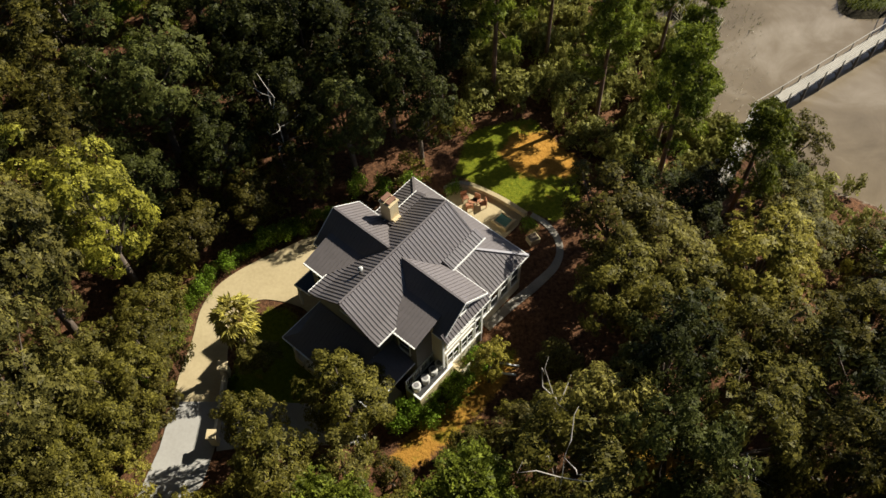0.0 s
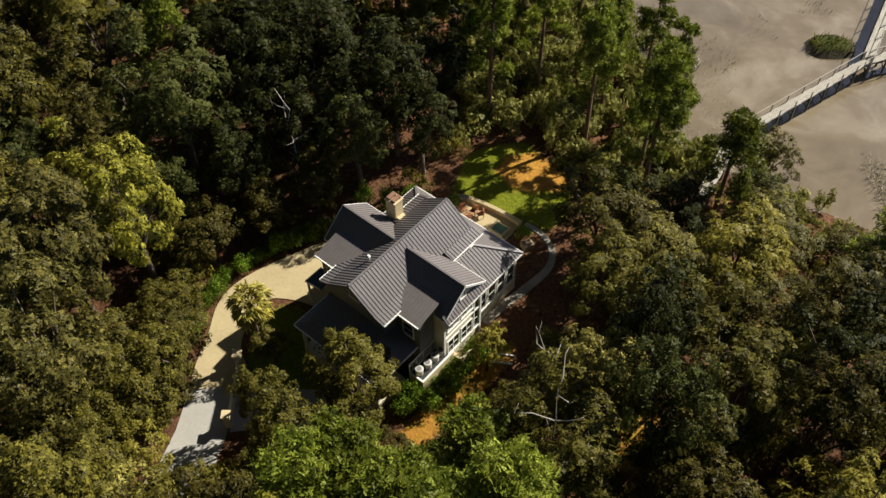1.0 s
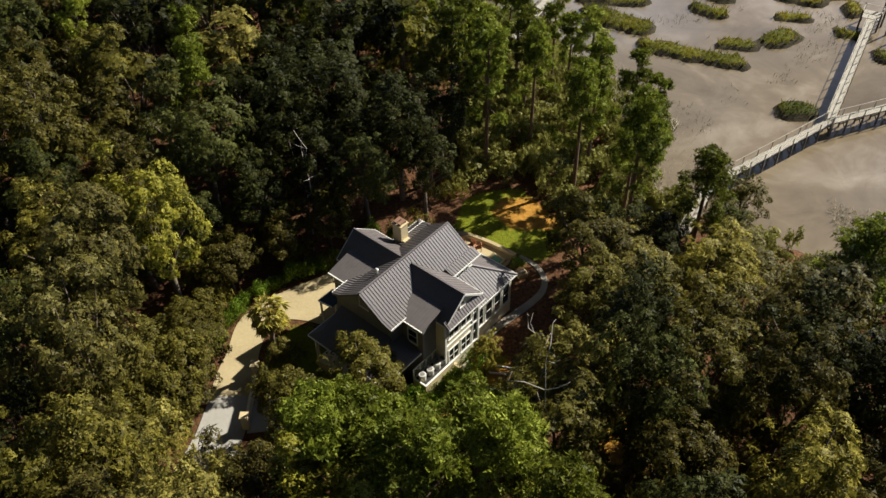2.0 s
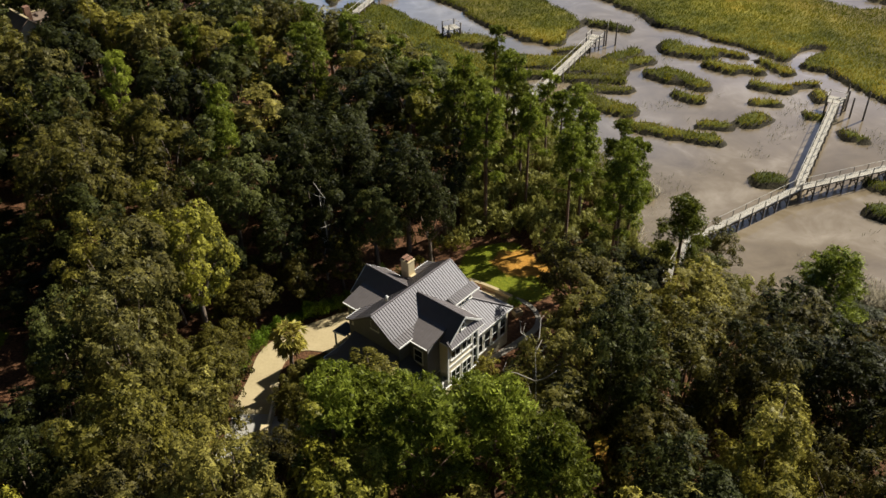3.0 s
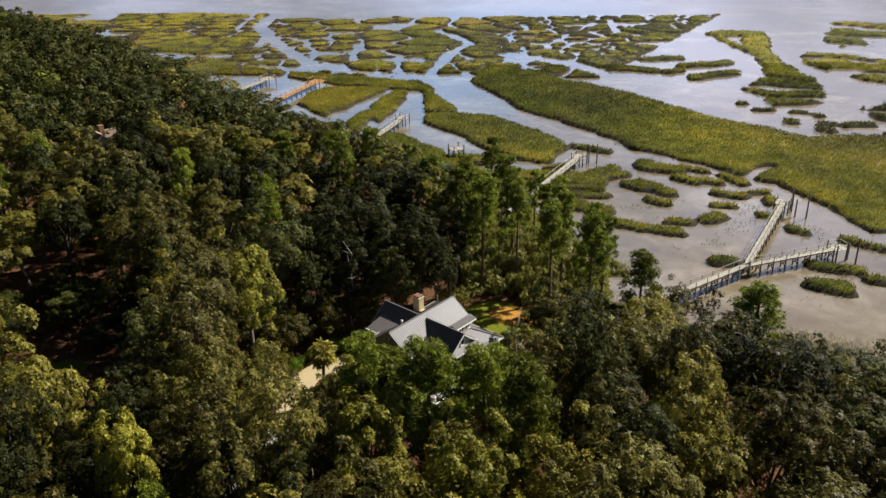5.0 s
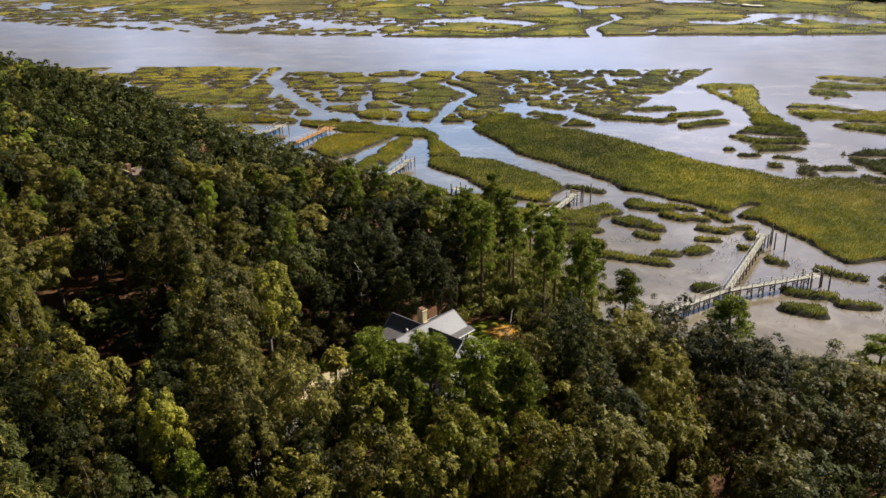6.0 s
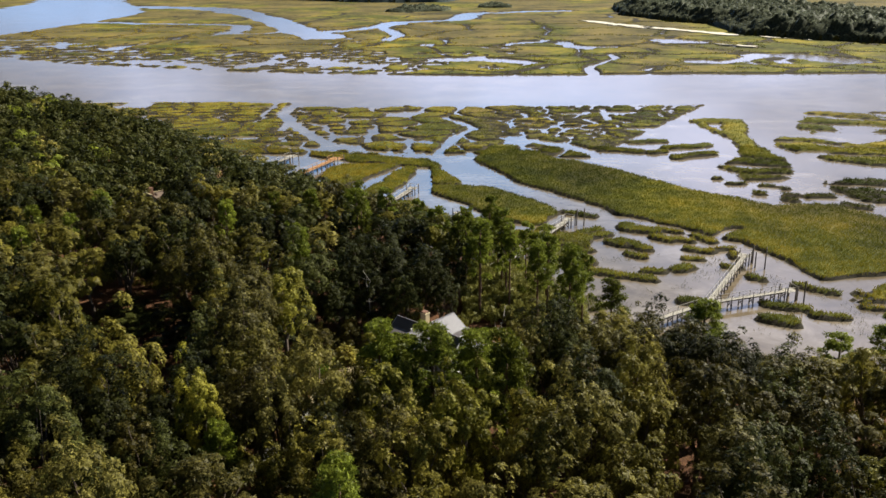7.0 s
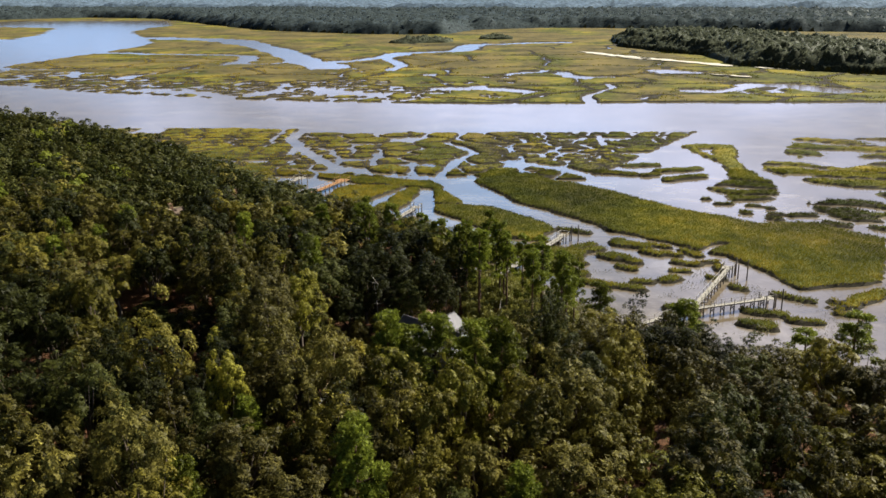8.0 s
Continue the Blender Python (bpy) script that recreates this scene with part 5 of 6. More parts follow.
def cooling_unit(a, b):
    u = thing("cooling_unit", "pale round-topped outdoor cooling unit on the platform", "air conditioner", "cooling units on the platform", HOUSE @ Matrix.Translation((a, b, 5.5)))
    bm = bmesh.new()
    bmesh.ops.create_cone(bm, cap_ends=True, segments=20, radius1=0.33, radius2=0.33, depth=0.62, matrix=Matrix.Translation((0, 0, 0.31)))
    part("body", bm, "fan_grille", u)
    bm = bmesh.new()
    bmesh.ops.create_cone(bm, cap_ends=True, segments=20, radius1=0.36, radius2=0.31, depth=0.06, matrix=Matrix.Translation((0, 0, 0.65)))
    part("lid", bm, "fan_grille", u, "pale lid")
    bm = bmesh.new()
    bmesh.ops.create_cone(bm, cap_ends=True, segments=16, radius1=0.2, radius2=0.2, depth=0.02, matrix=Matrix.Translation((0, 0, 0.692)))
    part("fan_grille", bm, "shade_grey", u, "grey fan grille")


for a in (0.75, 1.65, 2.55, 3.25):
    cooling_unit(a, -6.1 + (0.12 if a < 1 else 0))

# entry stair on the right side
stair = thing("stair", "small tan stuccoed stair landing against the house wall", "stair", at=HOUSE)
for i in range(4):
    bm = bmesh.new()
    box(bm, (4.1 + i * 0.3, -7.6, FLOOR - 0.2), (4.4 + i * 0.3, -6.5, 4.9 - i * 0.4), 0.02)
    part("step", bm, "chimney_stucco", stair)
for b in (-7.7, ):
    bm = bmesh.new()
    box(bm, (4.05, b - 0.1, FLOOR - 0.2), (5.4, b + 0.08, 5.4), 0.02)
    part("side_wall", bm, "stucco", stair)


# ---- drive, court, patio, paths ----
def flat_area(name, label, material, poly, z, thick=0.25, category="paving", kind="structure"):
    bm = bmesh.new()
    top = [bm.verts.new((x, y, z if z is not None else floor_at(x, y) + 0.07)) for x, y in poly]
    f = bm.faces.new(top)
    if f.normal.z < 0:
        f.normal_flip()
    bm.normal_update()
    if f.normal.z < 0:
        bmesh.ops.reverse_faces(bm, faces=[f])
    r = bmesh.ops.extrude_face_region(bm, geom=[f])
    bmesh.ops.translate(bm, verts=[v for v in r["geom"] if isinstance(v, bmesh.types.BMVert)], vec=(0, 0, 0))
    bmesh.ops.translate(bm, verts=top, vec=(0, 0, -thick))
    bmesh.ops.triangulate(bm, faces=[f for f in bm.faces if len(f.verts) > 4])
    bmesh.ops.recalc_face_normals(bm, faces=bm.faces)
    return tagged(part(name, bm, material, None), label, category, kind=kind)


def curved(points, n=6):
    """A smooth line through points."""
    out = []
    p = [Vector(q) for q in points]
    for i in range(len(p) - 1):
        a, b, c, d = p[max(i - 1, 0)], p[i], p[i + 1], p[min(i + 2, len(p) - 1)]
        for k in range(n):
            t = k / n
            out.append(0.5 * ((2 * b) + (c - a) * t + (2 * a - 5 * b + 4 * c - d) * t * t + (3 * b - a - 3 * c + d) * t ** 3))
    return out + [p[-1]]


def ribbon(points, widths, n=6):
    line = curved([(x, y, w) for (x, y), w in zip(points, widths)], n)
    left, right = [], []
    for i, q in enumerate(line):
        d = (line[min(i + 1, len(line) - 1)] - line[max(i - 1, 0)]).to_2d().normalized()
        o = Vector((-d.y, d.x)) * (q.z / 2)
        left.append((q.x + o.x, q.y + o.y)), right.append((q.x - o.x, q.y - o.y))
    return left + right[::-1]


flat_area("driveway", "pale grey concrete driveway between the trees", "concrete", [(-27.6, 12.0), (-24.2, 15.6), (-22.6, 19.0), (-21.7, 22.6), (-21.3, 26.4), (-17.35, 26.4), (-17.5, 22.6), (-18.0, 19.8), (-20.2, 16.6), (-25.6, 10.6)], 3.36)
flat_area("driveway", "pale grey concrete driveway loop to the porch", "concrete", ribbon([(-17.6, 24.2), (-14.6, 24.6), (-11, 24.6), (-6, 24.6)], (3.6, 3.6, 3.4, 3.2)), 3.352)
court = [(-21.28, 26.4), (-21.25, 28.6), (-20.75, 31.6), (-20.35, 35.2), (-18.5, 37.9), (-14.4, 40.6), (-11.0, 42.2), (-7, 41.6), (-7, 37.2), (-10.6, 34.3), (-12.2, 34.9), (-13.8, 35.4), (-15.9, 35.5), (-17.3, 34.0), (-17.7, 31.6), (-17.6, 29.6), (-17.35, 26.4)]
flat_area("courtyard", "sandy tan paved drive and courtyard", "paver", [(p.x, p.y) for p in curved([(x, y, 0) for x, y in court], 4)], 3.364)
flat_area("patio", "cream stone patio behind the house", "paver", [(-0.2, 46.6), (1.6, 47.7), (4.2, 46.2), (6.7, 44.3), (6.2, 43.2), (4.6, 41.4), (0, 44.2)], 3.42, 0.9)
flat_area("path", "grey stone path curving round the lawn", "path_stone", ribbon([(7.4, 44.3), (8.9, 43), (9.7, 41), (9.2, 39), (7.4, 37), (5.2, 35), (3.2, 33)], (0.5, 0.55, 0.6, 0.7, 0.8, 0.8, 0.8)), None, 0.8)


# ---- garden ----
def shrub_mesh(seed, leaves, size):
    rng = np.random.default_rng(seed)
    k = 9
    c = np.stack([rng.uniform(-0.55, 0.55, k), rng.uniform(-0.55, 0.55, k), rng.uniform(0.25, 0.62, k)], 1)
    w = rng.integers(0, k, leaves)
    d = unit(rng.normal(size=(leaves, 3)) + np.array([0, 0, 0.5]))
    p = c[w] + d * rng.uniform(0.22, 0.42, leaves)[:, None]
    p[:, 2] = np.maximum(p[:, 2], 0.02)
    return leaf_faces(rng, p, unit(d + rng.normal(size=(leaves, 3)) * 0.5), np.full(leaves, size))


SHRUBS = [tri_mesh("foliage", shrub_mesh(s, 1700, 0.062), "shrub_leaf") for s in (1, 2, 3)]
STEMS = None


def shrub(x, y, r, h, z=None, label="rounded bright green garden shrub", group="garden shrubs"):
    global STEMS
    if STEMS is None:
        v, f = [], []
        for i in range(4):
            a = i * 1.7
            tube(v, f, [(0, 0, -0.1), (0.2 * math.cos(a), 0.2 * math.sin(a), 0.3), (0.4 * math.cos(a), 0.4 * math.sin(a), 0.6)], [0.05, 0.04, 0.015], 5)
        STEMS = mesh_of("stems", v, f, "bark")
    z = floor_at(x, y) - 0.05 if z is None else z
    s = thing("shrub", label, "shrub", group)
    for nm, me in (("foliage", rnd.choice(SHRUBS)), ("stems", STEMS)):
        ob = new(nm, me)
        ob.parent = s
    s.matrix_world = Matrix.LocRotScale((x, y, z), Euler((0, 0, rnd.uniform(0, 6.28))), (r, r, h))


for x, y, r, h in ((0.6, 46.6, 0.9, 1.5), (7.0, 42.6, 0.9, 1.3), (2.6, 29.6, 1.3, 2.2), (3.4, 30.4, 1.1, 1.8), (1.4, 27.9, 1.3, 2.0), (0.3, 26.9, 1.3, 2.1), (-0.8, 26.0, 1.2, 2.0),
                   (-1.6, 25.0, 1.2, 2.0), (0.6, 26.0, 1.0, 1.5), (-2.8, 25.2, 1.2, 2.4), (-3.6, 24.4, 1.2, 2.0), (1.9, 28.9, 1.0, 2.3)):
    shrub(x, y, r * 1.25, h * 1.15)
for i, q in enumerate(curved([(-21.9, 31.4, 0), (-21.5, 35.0, 0), (-19.9, 38.0, 0), (-17.4, 40.2, 0), (-15.0, 41.8, 0), (-12.6, 43.0, 0), (-9.5, 43.8, 0)], 4)):
    shrub(q.x + rnd.uniform(-.3, .3), q.y + rnd.uniform(-.3, .3), rnd.uniform(0.9, 1.4), rnd.uniform(1.3, 2.2), None, "shaggy green hedge shrub edging the courtyard", "hedge round the courtyard")
for x, y, r, h in ((-23.9, 37.6, 1.5, 2.6), (-23.4, 33.2, 1.6, 3.0), (-24.6, 30.6, 1.6, 3.2), (-23.6, 27.6, 1.4, 2.4), (-7.9, 46.6, 1.5, 3.0), (-5.6, 46.3, 1.5, 2.8), (-3.4, 47.2, 1.4, 2.4)):
    shrub(x, y, r, h, None, "dark green shrub at the edge of the wood", "wood-edge shrubs")

# undergrowth, scattered too thick to count
rng = np.random.default_rng(77)
ux = np.concatenate([rng.uniform(-70, 60, 1400), rng.uniform(1, 34, 520)])
uy = np.concatenate([rng.uniform(-20, 95, 1400), rng.uniform(50, 92, 520)])
ud = land_distance(ux, uy)
uz = ground_height(ux, uy)[0]
forms = [shrub_mesh(s, 130, 0.22) for s in (11, 12, 13, 14)]
bits, bright = [], []
for x, y, z, d in zip(ux, uy, uz, ud):
    if d > 1.0 and in_scope(x, y) and not is_clear(x, y) and (d < 24 or rng.uniform() < 0.42):
        r, h, a = rng.uniform(0.8, 2.2), rng.uniform(1.0, 3.4), rng.uniform(0, 6.28)
        p = forms[int(rng.integers(4))]
        (bright if x > 1 and y > 42 else bits).append(np.stack([(p[:, 0] * math.cos(a) - p[:, 1] * math.sin(a)) * r + x, (p[:, 0] * math.sin(a) + p[:, 1] * math.cos(a)) * r + y, p[:, 2] * h + z], 1))
tagged(new("undergrowth", tri_mesh("undergrowth", np.concatenate(bright), "scrub_leaf")), "pale olive scrub beneath the shoreline pines", "undergrowth", kind="stuff")
tagged(new("undergrowth", tri_mesh("undergrowth", np.concatenate(bits), "oak_leaf")), "tangled green undergrowth beneath the trees", "undergrowth", kind="stuff")

# cabbage palm by the drive
palm = thing("palm_tree", "cabbage palm with yellow-green fan leaves beside the drive", "palm tree", at=Matrix.Translation((-15.9, 30.2, 3.2)))
v, f = [], []
tube(v, f, [(0, 0, -0.3), (0.1, 0.0, 2.5), (0.25, 0.1, 6.8)], [0.26, 0.2, 0.22], 8)
trunk = new("trunk", mesh_of("trunk", v, f, "bark", True))
trunk.parent = palm
pr = random.Random(4)


def frond(i):
    """A fan of narrow leaflets on a stalk."""
    az, el = i * 2.4, math.radians(72 - 122 * (i / 34))
    d = Vector((math.cos(az) * math.cos(el), math.sin(az) * math.cos(el), math.sin(el)))
    s = d.cross(Vector((0, 0, 1))).normalized()
    n = s.cross(d).normalized()
    top = Vector((0.25, 0.1, 6.8))
    hub = top + d * pr.uniform(0.7, 1.35)
    verts, faces = [], []
    tube(verts, faces, [top, hub], [0.04, 0.025], 4)
    for k in range(13):
        a = math.radians(-84 + 168 * k / 12)
        tip = hub + (d * math.cos(a) + s * math.sin(a)) * pr.uniform(0.7, 1.05) - Vector((0, 0, pr.uniform(0.3, 0.8)))
        w = s * (0.11 * math.cos(a)) - d * (0.11 * math.sin(a))
        mid = hub.lerp(tip, 0.55) + n * 0.1
        b = len(verts)
        verts.extend([tuple(hub), tuple(mid + w), tuple(tip), tuple(mid - w)])
        faces.append((b, b + 1, b + 2)), faces.append((b, b + 2, b + 3))
    ob = new("frond", mesh_of("frond", verts, faces, "palm_leaf"))
    ob.parent = palm


for i in range(34):
    frond(i)

# low wall with its pillars beside the drive
wall = thing("garden_wall", "low cream stucco wall with capped pillars beside the drive", "wall")
for lo, hi in (((-17.55, 23.4), (-17.3, 28.5)),):
    bm = bmesh.new()
    box(bm, (*lo, 3.0), (*hi, 4.3), 0.03)
    part("panel", bm, "stucco", wall)
for y in (23.1, 28.75):
    bm = bmesh.new()
    box(bm, (-17.75, y - 0.3, 3.0), (-17.15, y + 0.3, 4.9), 0.03)
    pil = part("pillar", bm, "stucco", wall)
    bm = bmesh.new()
    box(bm, (-17.85, y - 0.4, 4.901), (-17.05, y + 0.4, 5.05), 0.04)
    part("cap", bm, "chimney_stucco", pil, "pale stone cap")
for x, y in ((-16.9, 27.6), (-16.6, 26.8), (-16.8, 28.2)):
    shrub(x, y, 0.5, 0.8, None, "small reddish shrub in the wall bed", "bed shrubs")

# patio: curb wall, tub, seats
curb = thing("patio_wall", "low curved cream stone wall edging the patio", "wall")
line = curved([(-0.3, 46.9, 0), (1.4, 47.5, 0), (4.4, 46.0, 0), (6.9, 44.1, 0)], 5)
for i, (p, q) in enumerate(zip(line, line[1:])):
    bm = bmesh.new()
    bar(bm, (p.x, p.y, 3.4), (q.x, q.y, 3.4), 0.4, 0.9)
    part("stone", bm, "path_stone" if i < 6 else "paver", curb)
tub = thing("hot_tub", "square sunken tub of teal water set in the patio", "tub", at=pose(4.9, 43.5, 3.42, 0, 0, -38))
bm = bmesh.new()
for lo, hi in (((-0.85, -0.75, 0.0), (-0.6, 0.75, 0.3)), ((0.6, -0.75, 0.0), (0.85, 0.75, 0.3)), ((-0.6, -0.75, 0.0), (0.6, -0.53, 0.3)), ((-0.6, 0.53, 0.0), (0.6, 0.75, 0.3))):
    box(bm, lo, hi, 0.03)
part("rim", bm, "paver", tub, "pale stone rim")
bm = bmesh.new()
box(bm, (-0.59, -0.52, 0.0), (0.59, 0.52, 0.2))
part("water_surface", bm, "pool", tub, "teal water")


def patio_seat(x, y, turn):
    s = thing("patio_chair", "brown wooden patio chair on the terrace", "chair", "chairs on the patio", pose(x, y, 3.42, 0, 0, turn))
    for nm, lo, hi in (("seat", (-.3, -.3, .38), (.3, .3, .46)), ("backrest", (-.3, .26, .46), (.3, .34, .95))):
        bm = bmesh.new()
        box(bm, lo, hi, 0.02)
        part(nm, bm, "furniture", s)
    for a in (-.27, .27):
        for b in (-.27, .27):
            bm = bmesh.new()
            box(bm, (a - .03, b - .03, 0), (a + .03, b + .03, .38))
            part("leg", bm, "furniture", s)


for x, y, t in ((1.5, 45.9, 20), (2.5, 45.6, -30), (1.9, 44.9, 190), (3.1, 45.2, -80)):
    patio_seat(x, y, t)
table = thing("patio_table", "low brown wooden table between patio chairs", "table", at=pose(2.2, 45.4, 3.42, 0, 0, 20))
bm = bmesh.new()
box(bm, (-.4, -.25, .4), (.4, .25, .46), 0.02)
part("tabletop", bm, "furniture", table)
for a in (-.34, .34):
    for b in (-.2, .2):
        bm = bmesh.new()
        box(bm, (a - .03, b - .03, 0), (a + .03, b + .03, .4))
        part("leg", bm, "furniture", table)
block = thing("stone_planter", "square cream stone planter at the patio edge", "planter", at=pose(7.4, 41.5, 3.1, 0, 0, 30))
bm = bmesh.new()
box(bm, (-.5, -.45, -.2), (.5, .45, .8), 0.06)
part("body", bm, "paver", block)
bm = bmesh.new()
box(bm, (-.4, -.35, .8), (.4, .35, .83), 0.01)
part("soil", bm, "bark", block)
# timbers on the side lawn
for x, y, t in ((4.6, 28.9, 12), (4.9, 29.7, 10)):
    s = thing("timber_edging", "pale timber edging lying on the side lawn", "timber", "timbers on the side lawn", pose(x, y, 3.3, 0, 0, t - 20))
    for i in range(2):
        bm = bmesh.new()
        box(bm, (-0.9 + i * 0.91, -0.08, -0.05), (-0.01 + i * 0.91, 0.08, 0.1), 0.02)
        part("board", bm, "trim", s)


# bare dead trees
def bare_tree(x, y, top, seed, lean):
    r = random.Random(seed)
    z = floor_at(x, y)
    t = thing("dead_tree", "bleached bare dead tree with crooked limbs", "tree", "dead trees", Matrix.Translation((x, y, z)))
    H = top - z
    v, f = [], []
    pts = [Vector((lean[0] * k / 6 + r.uniform(-.3, .3), lean[1] * k / 6 + r.uniform(-.3, .3), H * k / 6 - (0.3 if k == 0 else 0))) for k in range(7)]
    tube(v, f, pts, [0.13, 0.11, 0.09, 0.07, 0.05, 0.035, 0.015], 7)
    ob = new("trunk", mesh_of("trunk", v, f, "dead_wood", True))
    ob.parent = t
    for k in range(9):
        s = pts[3 + k % 4]
        a = r.uniform(0, 6.28)
        reach = r.uniform(1.0, 2.6)
        e = s + Vector((math.cos(a) * reach, math.sin(a) * reach, r.uniform(0.2, 1.8)))
        m = s.lerp(e, 0.5) + Vector((r.uniform(-.3, .3), r.uniform(-.3, .3), r.uniform(-.4, .2)))
        v, f = [], []
        tube(v, f, [s, m, e, e + Vector((r.uniform(-.6, .6), r.uniform(-.6, .6), r.uniform(-.2, .6)))], [0.045, 0.04, 0.025, 0.01], 5)
        ob = new("limb", mesh_of("limb", v, f, "dead_wood", True))
        ob.parent = t


bare_tree(7.2, 16.0, 21.5, 2, (-0.6, -0.4))
bare_tree(8.0, 20.6, 18.6, 5, (-1.6, 0.0))
bare_tree(17.6, 17.0, 16.5, 8, (0.6, 0.5))
bare_tree(-14.5, 48.0, 15.0, 9, (0.6, -0.5))


# ---- docks ----
def dock(label, runs, width, material, z=2.3, ends=(), rails=True, step=2.6, group="tidal docks", brace=True):
    """A timber walkway on piles, along runs of (x, y) points, with square platforms at its ends."""
    d = thing("dock", label, "dock", group)
    pr = random.Random(len(runs) * 7 + int(runs[0][0][0]))
    for run in runs:
        for (x0, y0), (x1, y1) in zip(run, run[1:]):
            p, q = Vector((x0, y0, z)), Vector((x1, y1, z))
            t = (q - p).normalized()
            o = Vector((-t.y, t.x, 0))
            L = (q - p).length
            bm = bmesh.new()
            n = int(L / 0.24)
            for i in range(n):
                c = p + t * (L * (i + 0.5) / n)
                w = width / 2 + pr.uniform(-0.03, 0.03)
                bar(bm, c - o * w, c + o * w, L / n - 0.03, 0.05)
            part("decking", bm, material, d)
            for s in (-1, 1):
                bm = bmesh.new()
                bar(bm, p + o * s * (width / 2 - 0.12) - Vector((0, 0, 0.14)), q + o * s * (width / 2 - 0.12) - Vector((0, 0, 0.14)), 0.08, 0.22)
                part("joist", bm, "pile_wood", d)
                if rails:
                    for h in (0.95,):
                        bm = bmesh.new()
                        bar(bm, p + o * s * width / 2 + Vector((0, 0, h)), q + o * s * width / 2 + Vector((0, 0, h)), 0.07, 0.04)
                        part("rail", bm, material, d)
            m = max(1, round(L / step))
            for i in range(m + 1):
                c = p + t * (L * i / m)
                low = min(-1.2, 0)
                for s in (-1, 1):
                    b = c + o * s * (width / 2 - 0.02)
                    v, f = [], []
                    tube(v, f, [(b.x, b.y, low), (b.x, b.y, z - 0.03)], [0.13, 0.12], 7)
                    ob = new("dock_post", mesh_of("dock_post", v, f, "pile_wood", True))
                    ob.parent = d
                    if rails:
                        bm = bmesh.new()
                        box(bm, (b.x - 0.05, b.y - 0.05, z - 0.03), (b.x + 0.05, b.y + 0.05, z + 0.95))
                        part("rail_post", bm, material, d)
                if brace:
                    bm = bmesh.new()
                    l, r = c - o * width / 2, c + o * width / 2
                    bar(bm, (l.x, l.y, 0.35), (r.x, r.y, z - 0.3), 0.06, 0.14)
                    bar(bm, (r.x, r.y, 0.35), (l.x, l.y, z - 0.3), 0.06, 0.14)
                    part("brace", bm, "pile_wood", d)
    for x, y, size, turn in ends:
        bm = bmesh.new()
        m = pose(x, y, z + 0.02, 0, 0, turn)
        n = int(size / 0.24)
        for i in range(n):
            a = -size / 2 + size * (i + 0.5) / n
            bar(bm, m @ Vector((a, -size / 2, 0)), m @ Vector((a, size / 2, 0)), size / n - 0.03, 0.05)
        part("platform", bm, material, d)
        for a in (-1, 1):
            for b in (-1, 1):
                c = m @ Vector((a * size / 2, b * size / 2, 0))
                v, f = [], []
                tube(v, f, [(c.x, c.y, -1.2), (c.x, c.y, z + 1.1)], [0.15, 0.13], 7)
                ob = new("dock_post", mesh_of("dock_post", v, f, "pile_wood", True))
                ob.parent = d
        for a0, b0, a1, b1 in ((-1, 1, 1, 1), (1, -1, 1, 1), (-1, -1, 1, -1)):
            bm = bmesh.new()
            bar(bm, m @ Vector((a0 * size / 2, b0 * size / 2, 0.95)), m @ Vector((a1 * size / 2, b1 * size / 2, 0.95)), 0.12, 0.05)
            part("rail", bm, material, d)
    return d


dock("long weathered grey timber dock forking over the tidal flats", [[(25.4, 48.9), (30.4, 57.8), (33.3, 59.8), (48.0, 70.2), (62.2, 95.8)], [(48.0, 70.2), (64.2, 76.2)]], 1.15, "dock_wood", 1.85,
     [(62.8, 97.2, 2.6, 61), (65.4, 76.7, 2.4, 20)])
dock("weathered grey timber dock reaching through the marsh", [[(7.5, 88.5), (26.3, 123.0)]], 1.5, "dock_wood", 1.8, [(27.1, 124.4, 2.6, 61)])
dock("crooked grey timber dock in a marsh creek", [[(-26, 124), (-20.6, 137), (-14.6, 153.5)]], 1.5, "dock_wood", 1.7, [(-14.0, 155.2, 2.6, 70)])
dock("orange-brown timber dock beside the wooded shore", [[(-55, 158), (-42.4, 190.5)]], 1.8, "dock_orange", 1.7, [(-41.6, 192.6, 4.0, 69)])
dock("grey timber dock beyond the wooded point", [[(-70, 166), (-57.6, 194)]], 1.5, "dock_wood", 1.7, [(-56.8, 196, 3.4, 66)])
dock("small grey timber platform standing in the creek", [[(-1.4, 129.2), (0.9, 130.6)]], 1.8, "dock_wood", 1.9, [(-0.2, 130.0, 2.6, 30)], rails=False)
dock("far grey timber dock on the river", [[(-205, 262), (-196, 285)]], 2.0, "dock_wood", 2.6, [(-195, 287, 5.0, 60)])

for x, y, top in ((64.4, 94.5, 3.6), (66.2, 93.6, 5.0), (65.2, 98.9, 3.8), (64.6, 97.0, 3.6), (31.1, 125, 4.6), (29.3, 125, 4.4), (67.6, 74.2, 4.8), (66.4, 75.4, 3.4)):
    v, f = [], []
    tube(v, f, [(0, 0, -1.4), (0, 0, top - 0.08), (0, 0, top)], [0.16, 0.14, 0.05], 8)
    p = thing("piling", "dark mooring pile standing in the creek", "piling", "mooring piles", Matrix.Translation((x, y, 0)))
    ob = new("shaft", mesh_of("shaft", v, f, "pile_wood", True))
    ob.parent = p
    v, f = [], []
    tube(v, f, [(0, 0, top - 0.25), (0, 0, top + 0.06)], [0.17, 0.02], 8)
    ob = new("cap", mesh_of("cap", v, f, "dead_wood", True))
    ob.parent = p

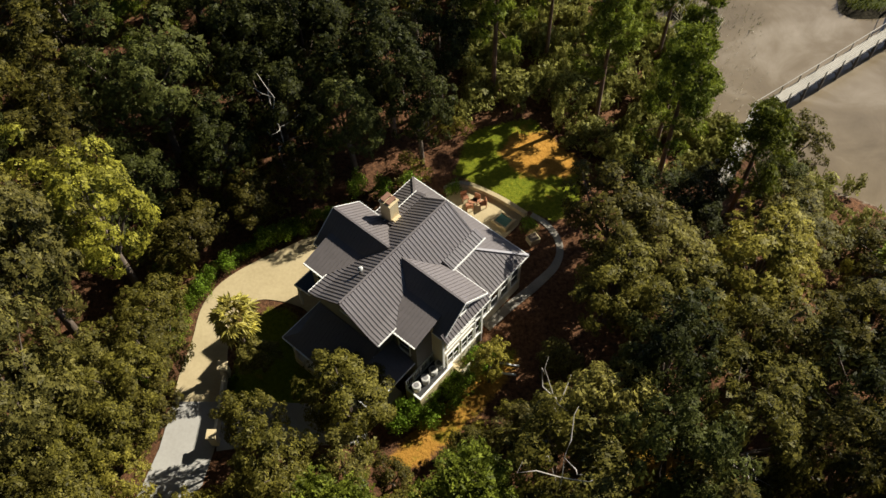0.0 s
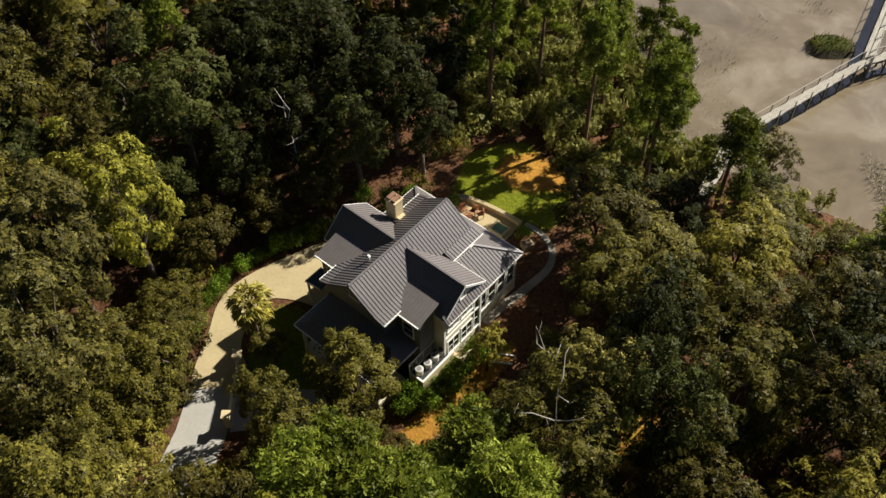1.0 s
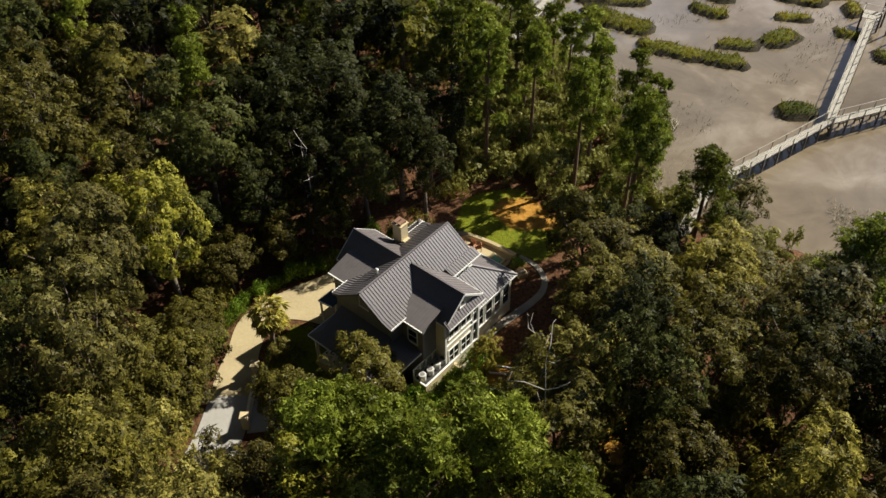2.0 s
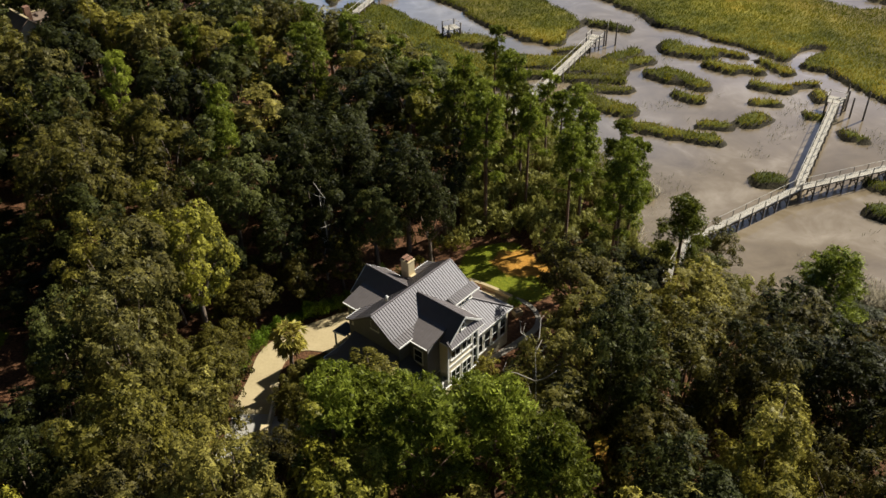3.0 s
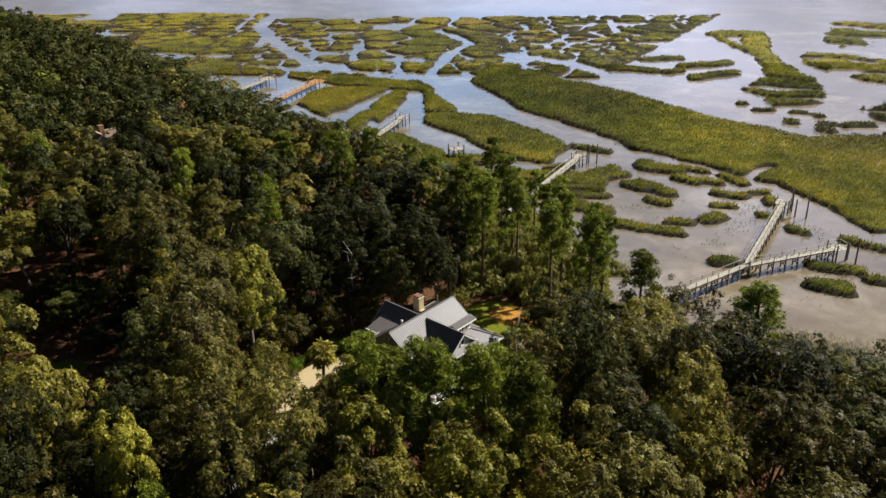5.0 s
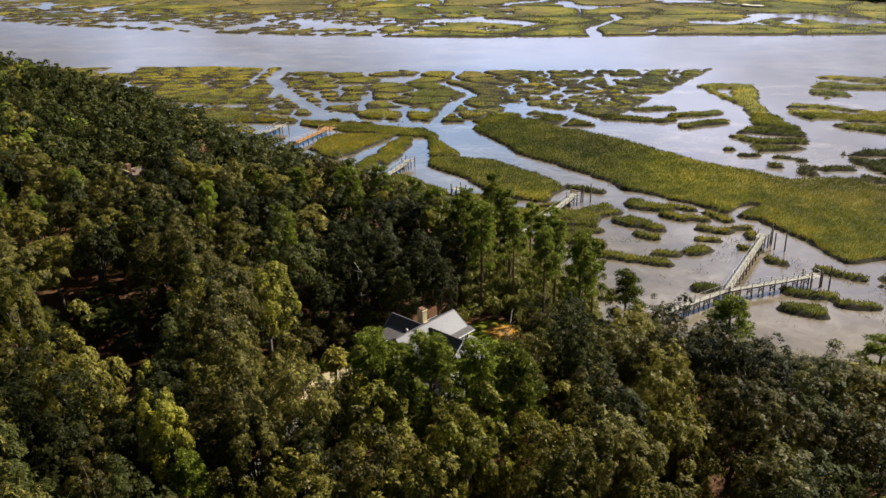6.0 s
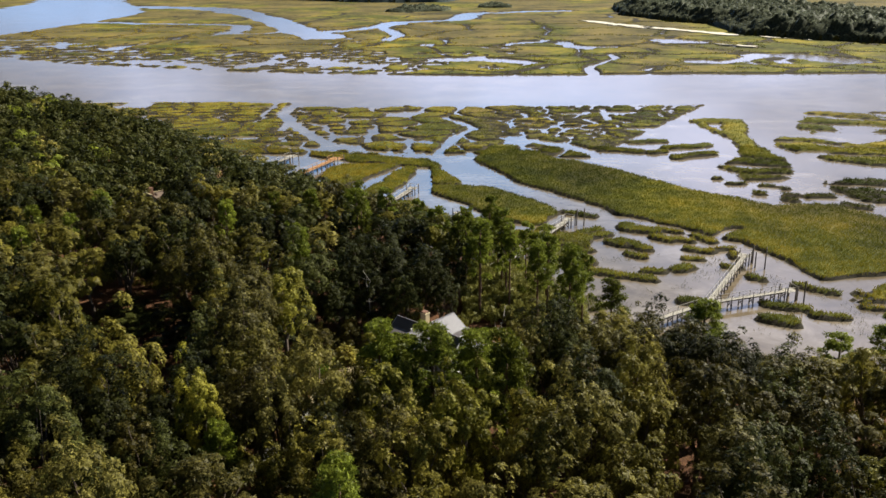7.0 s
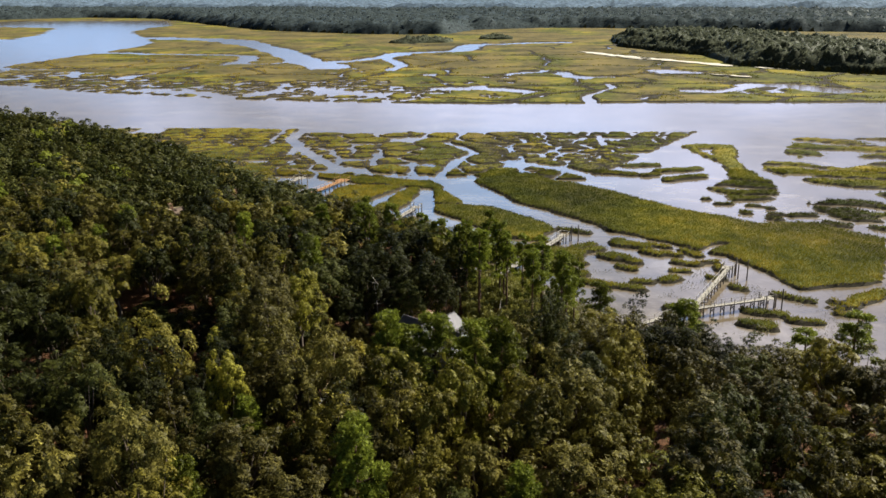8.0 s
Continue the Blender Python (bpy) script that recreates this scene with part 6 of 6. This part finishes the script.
# a neighbour's house among the trees
hut = thing("neighbour_house", "brown-roofed house half hidden among the trees", "house", at=pose(-75, 110.5, 3.0, 0, 0, -43))
bm = bmesh.new()
box(bm, (-5, -4, 0), (5, 4, 6.2), 0.03)
part("wall", bm, "stucco", hut)
for s in (-1, 1):
    bm, n, c = slab([(-5.6, s * 4.7, 6.0), (5.6, s * 4.7, 6.0), (5.6, 0, 10.2), (-5.6, 0, 10.2)], 0.2)
    part("roof", bm, "brown_roof", hut)
bm = bmesh.new()
bar(bm, (-5.7, 0, 10.22), (5.7, 0, 10.22), 0.4, 0.14)
part("ridge_cap", bm, "paver", hut, "pale ridge cap")
for s in (-1, 1):
    bm, n, c = slab([(1.4 + s * 3.2, 5.6, 6.0), (1.4 + s * 3.2, 0.6, 6.0), (1.4, 0.6, 9.6), (1.4, 5.6, 9.6)], 0.2)
    part("roof", bm, "brown_roof", hut)
bm = bmesh.new()
bar(bm, (1.4, 0.6, 9.64), (1.4, 5.7, 9.64), 0.35, 0.12)
part("ridge_cap", bm, "paver", hut, "pale ridge cap")
bm = bmesh.new()
box(bm, (2.0, 0.8, 8.0), (3.0, 1.8, 11.2), 0.03)
part("chimney", bm, "brick_red", hut)
for s in (-1, 1):
    bm = bmesh.new()
    v = [bm.verts.new(p) for p in ((s * 4.9, -4, 6.2), (s * 4.9, 4, 6.2), (s * 4.9, 0, 9.8), (s * 5.0, -4, 6.2), (s * 5.0, 4, 6.2), (s * 5.0, 0, 9.8))]
    for q in ((0, 1, 2), (3, 5, 4), (0, 3, 4, 1), (1, 4, 5, 2), (2, 5, 3, 0)):
        bm.faces.new([v[i] for i in q])
    bmesh.ops.recalc_face_normals(bm, faces=bm.faces)
    part("gable_wall", bm, "stucco", hut)
# sand bank across the river
for line, wide in (([(106, 772), (116, 752), (130, 726), (142, 704), (158, 684)], (2, 12, 8, 16, 6)), ([(150, 696), (164, 676), (178, 656), (194, 634), (208, 611)], (4, 15, 9, 13, 3)),
                   ([(126, 716), (140, 694), (152, 678)], (2, 5, 2)), ([(222, 600), (236, 586), (250, 574)], (1.5, 4, 1.5)), ([(176, 548), (186, 540), (198, 528)], (1, 3, 1))):
    flat_area("sand_bank", "pale sand bank before the far woods", "sand", [(x + rnd.uniform(-2.2, 2.2), y + rnd.uniform(-3.5, 3.5)) for x, y in ribbon(line, wide, 4)], 1.25, 1.0, "sand")
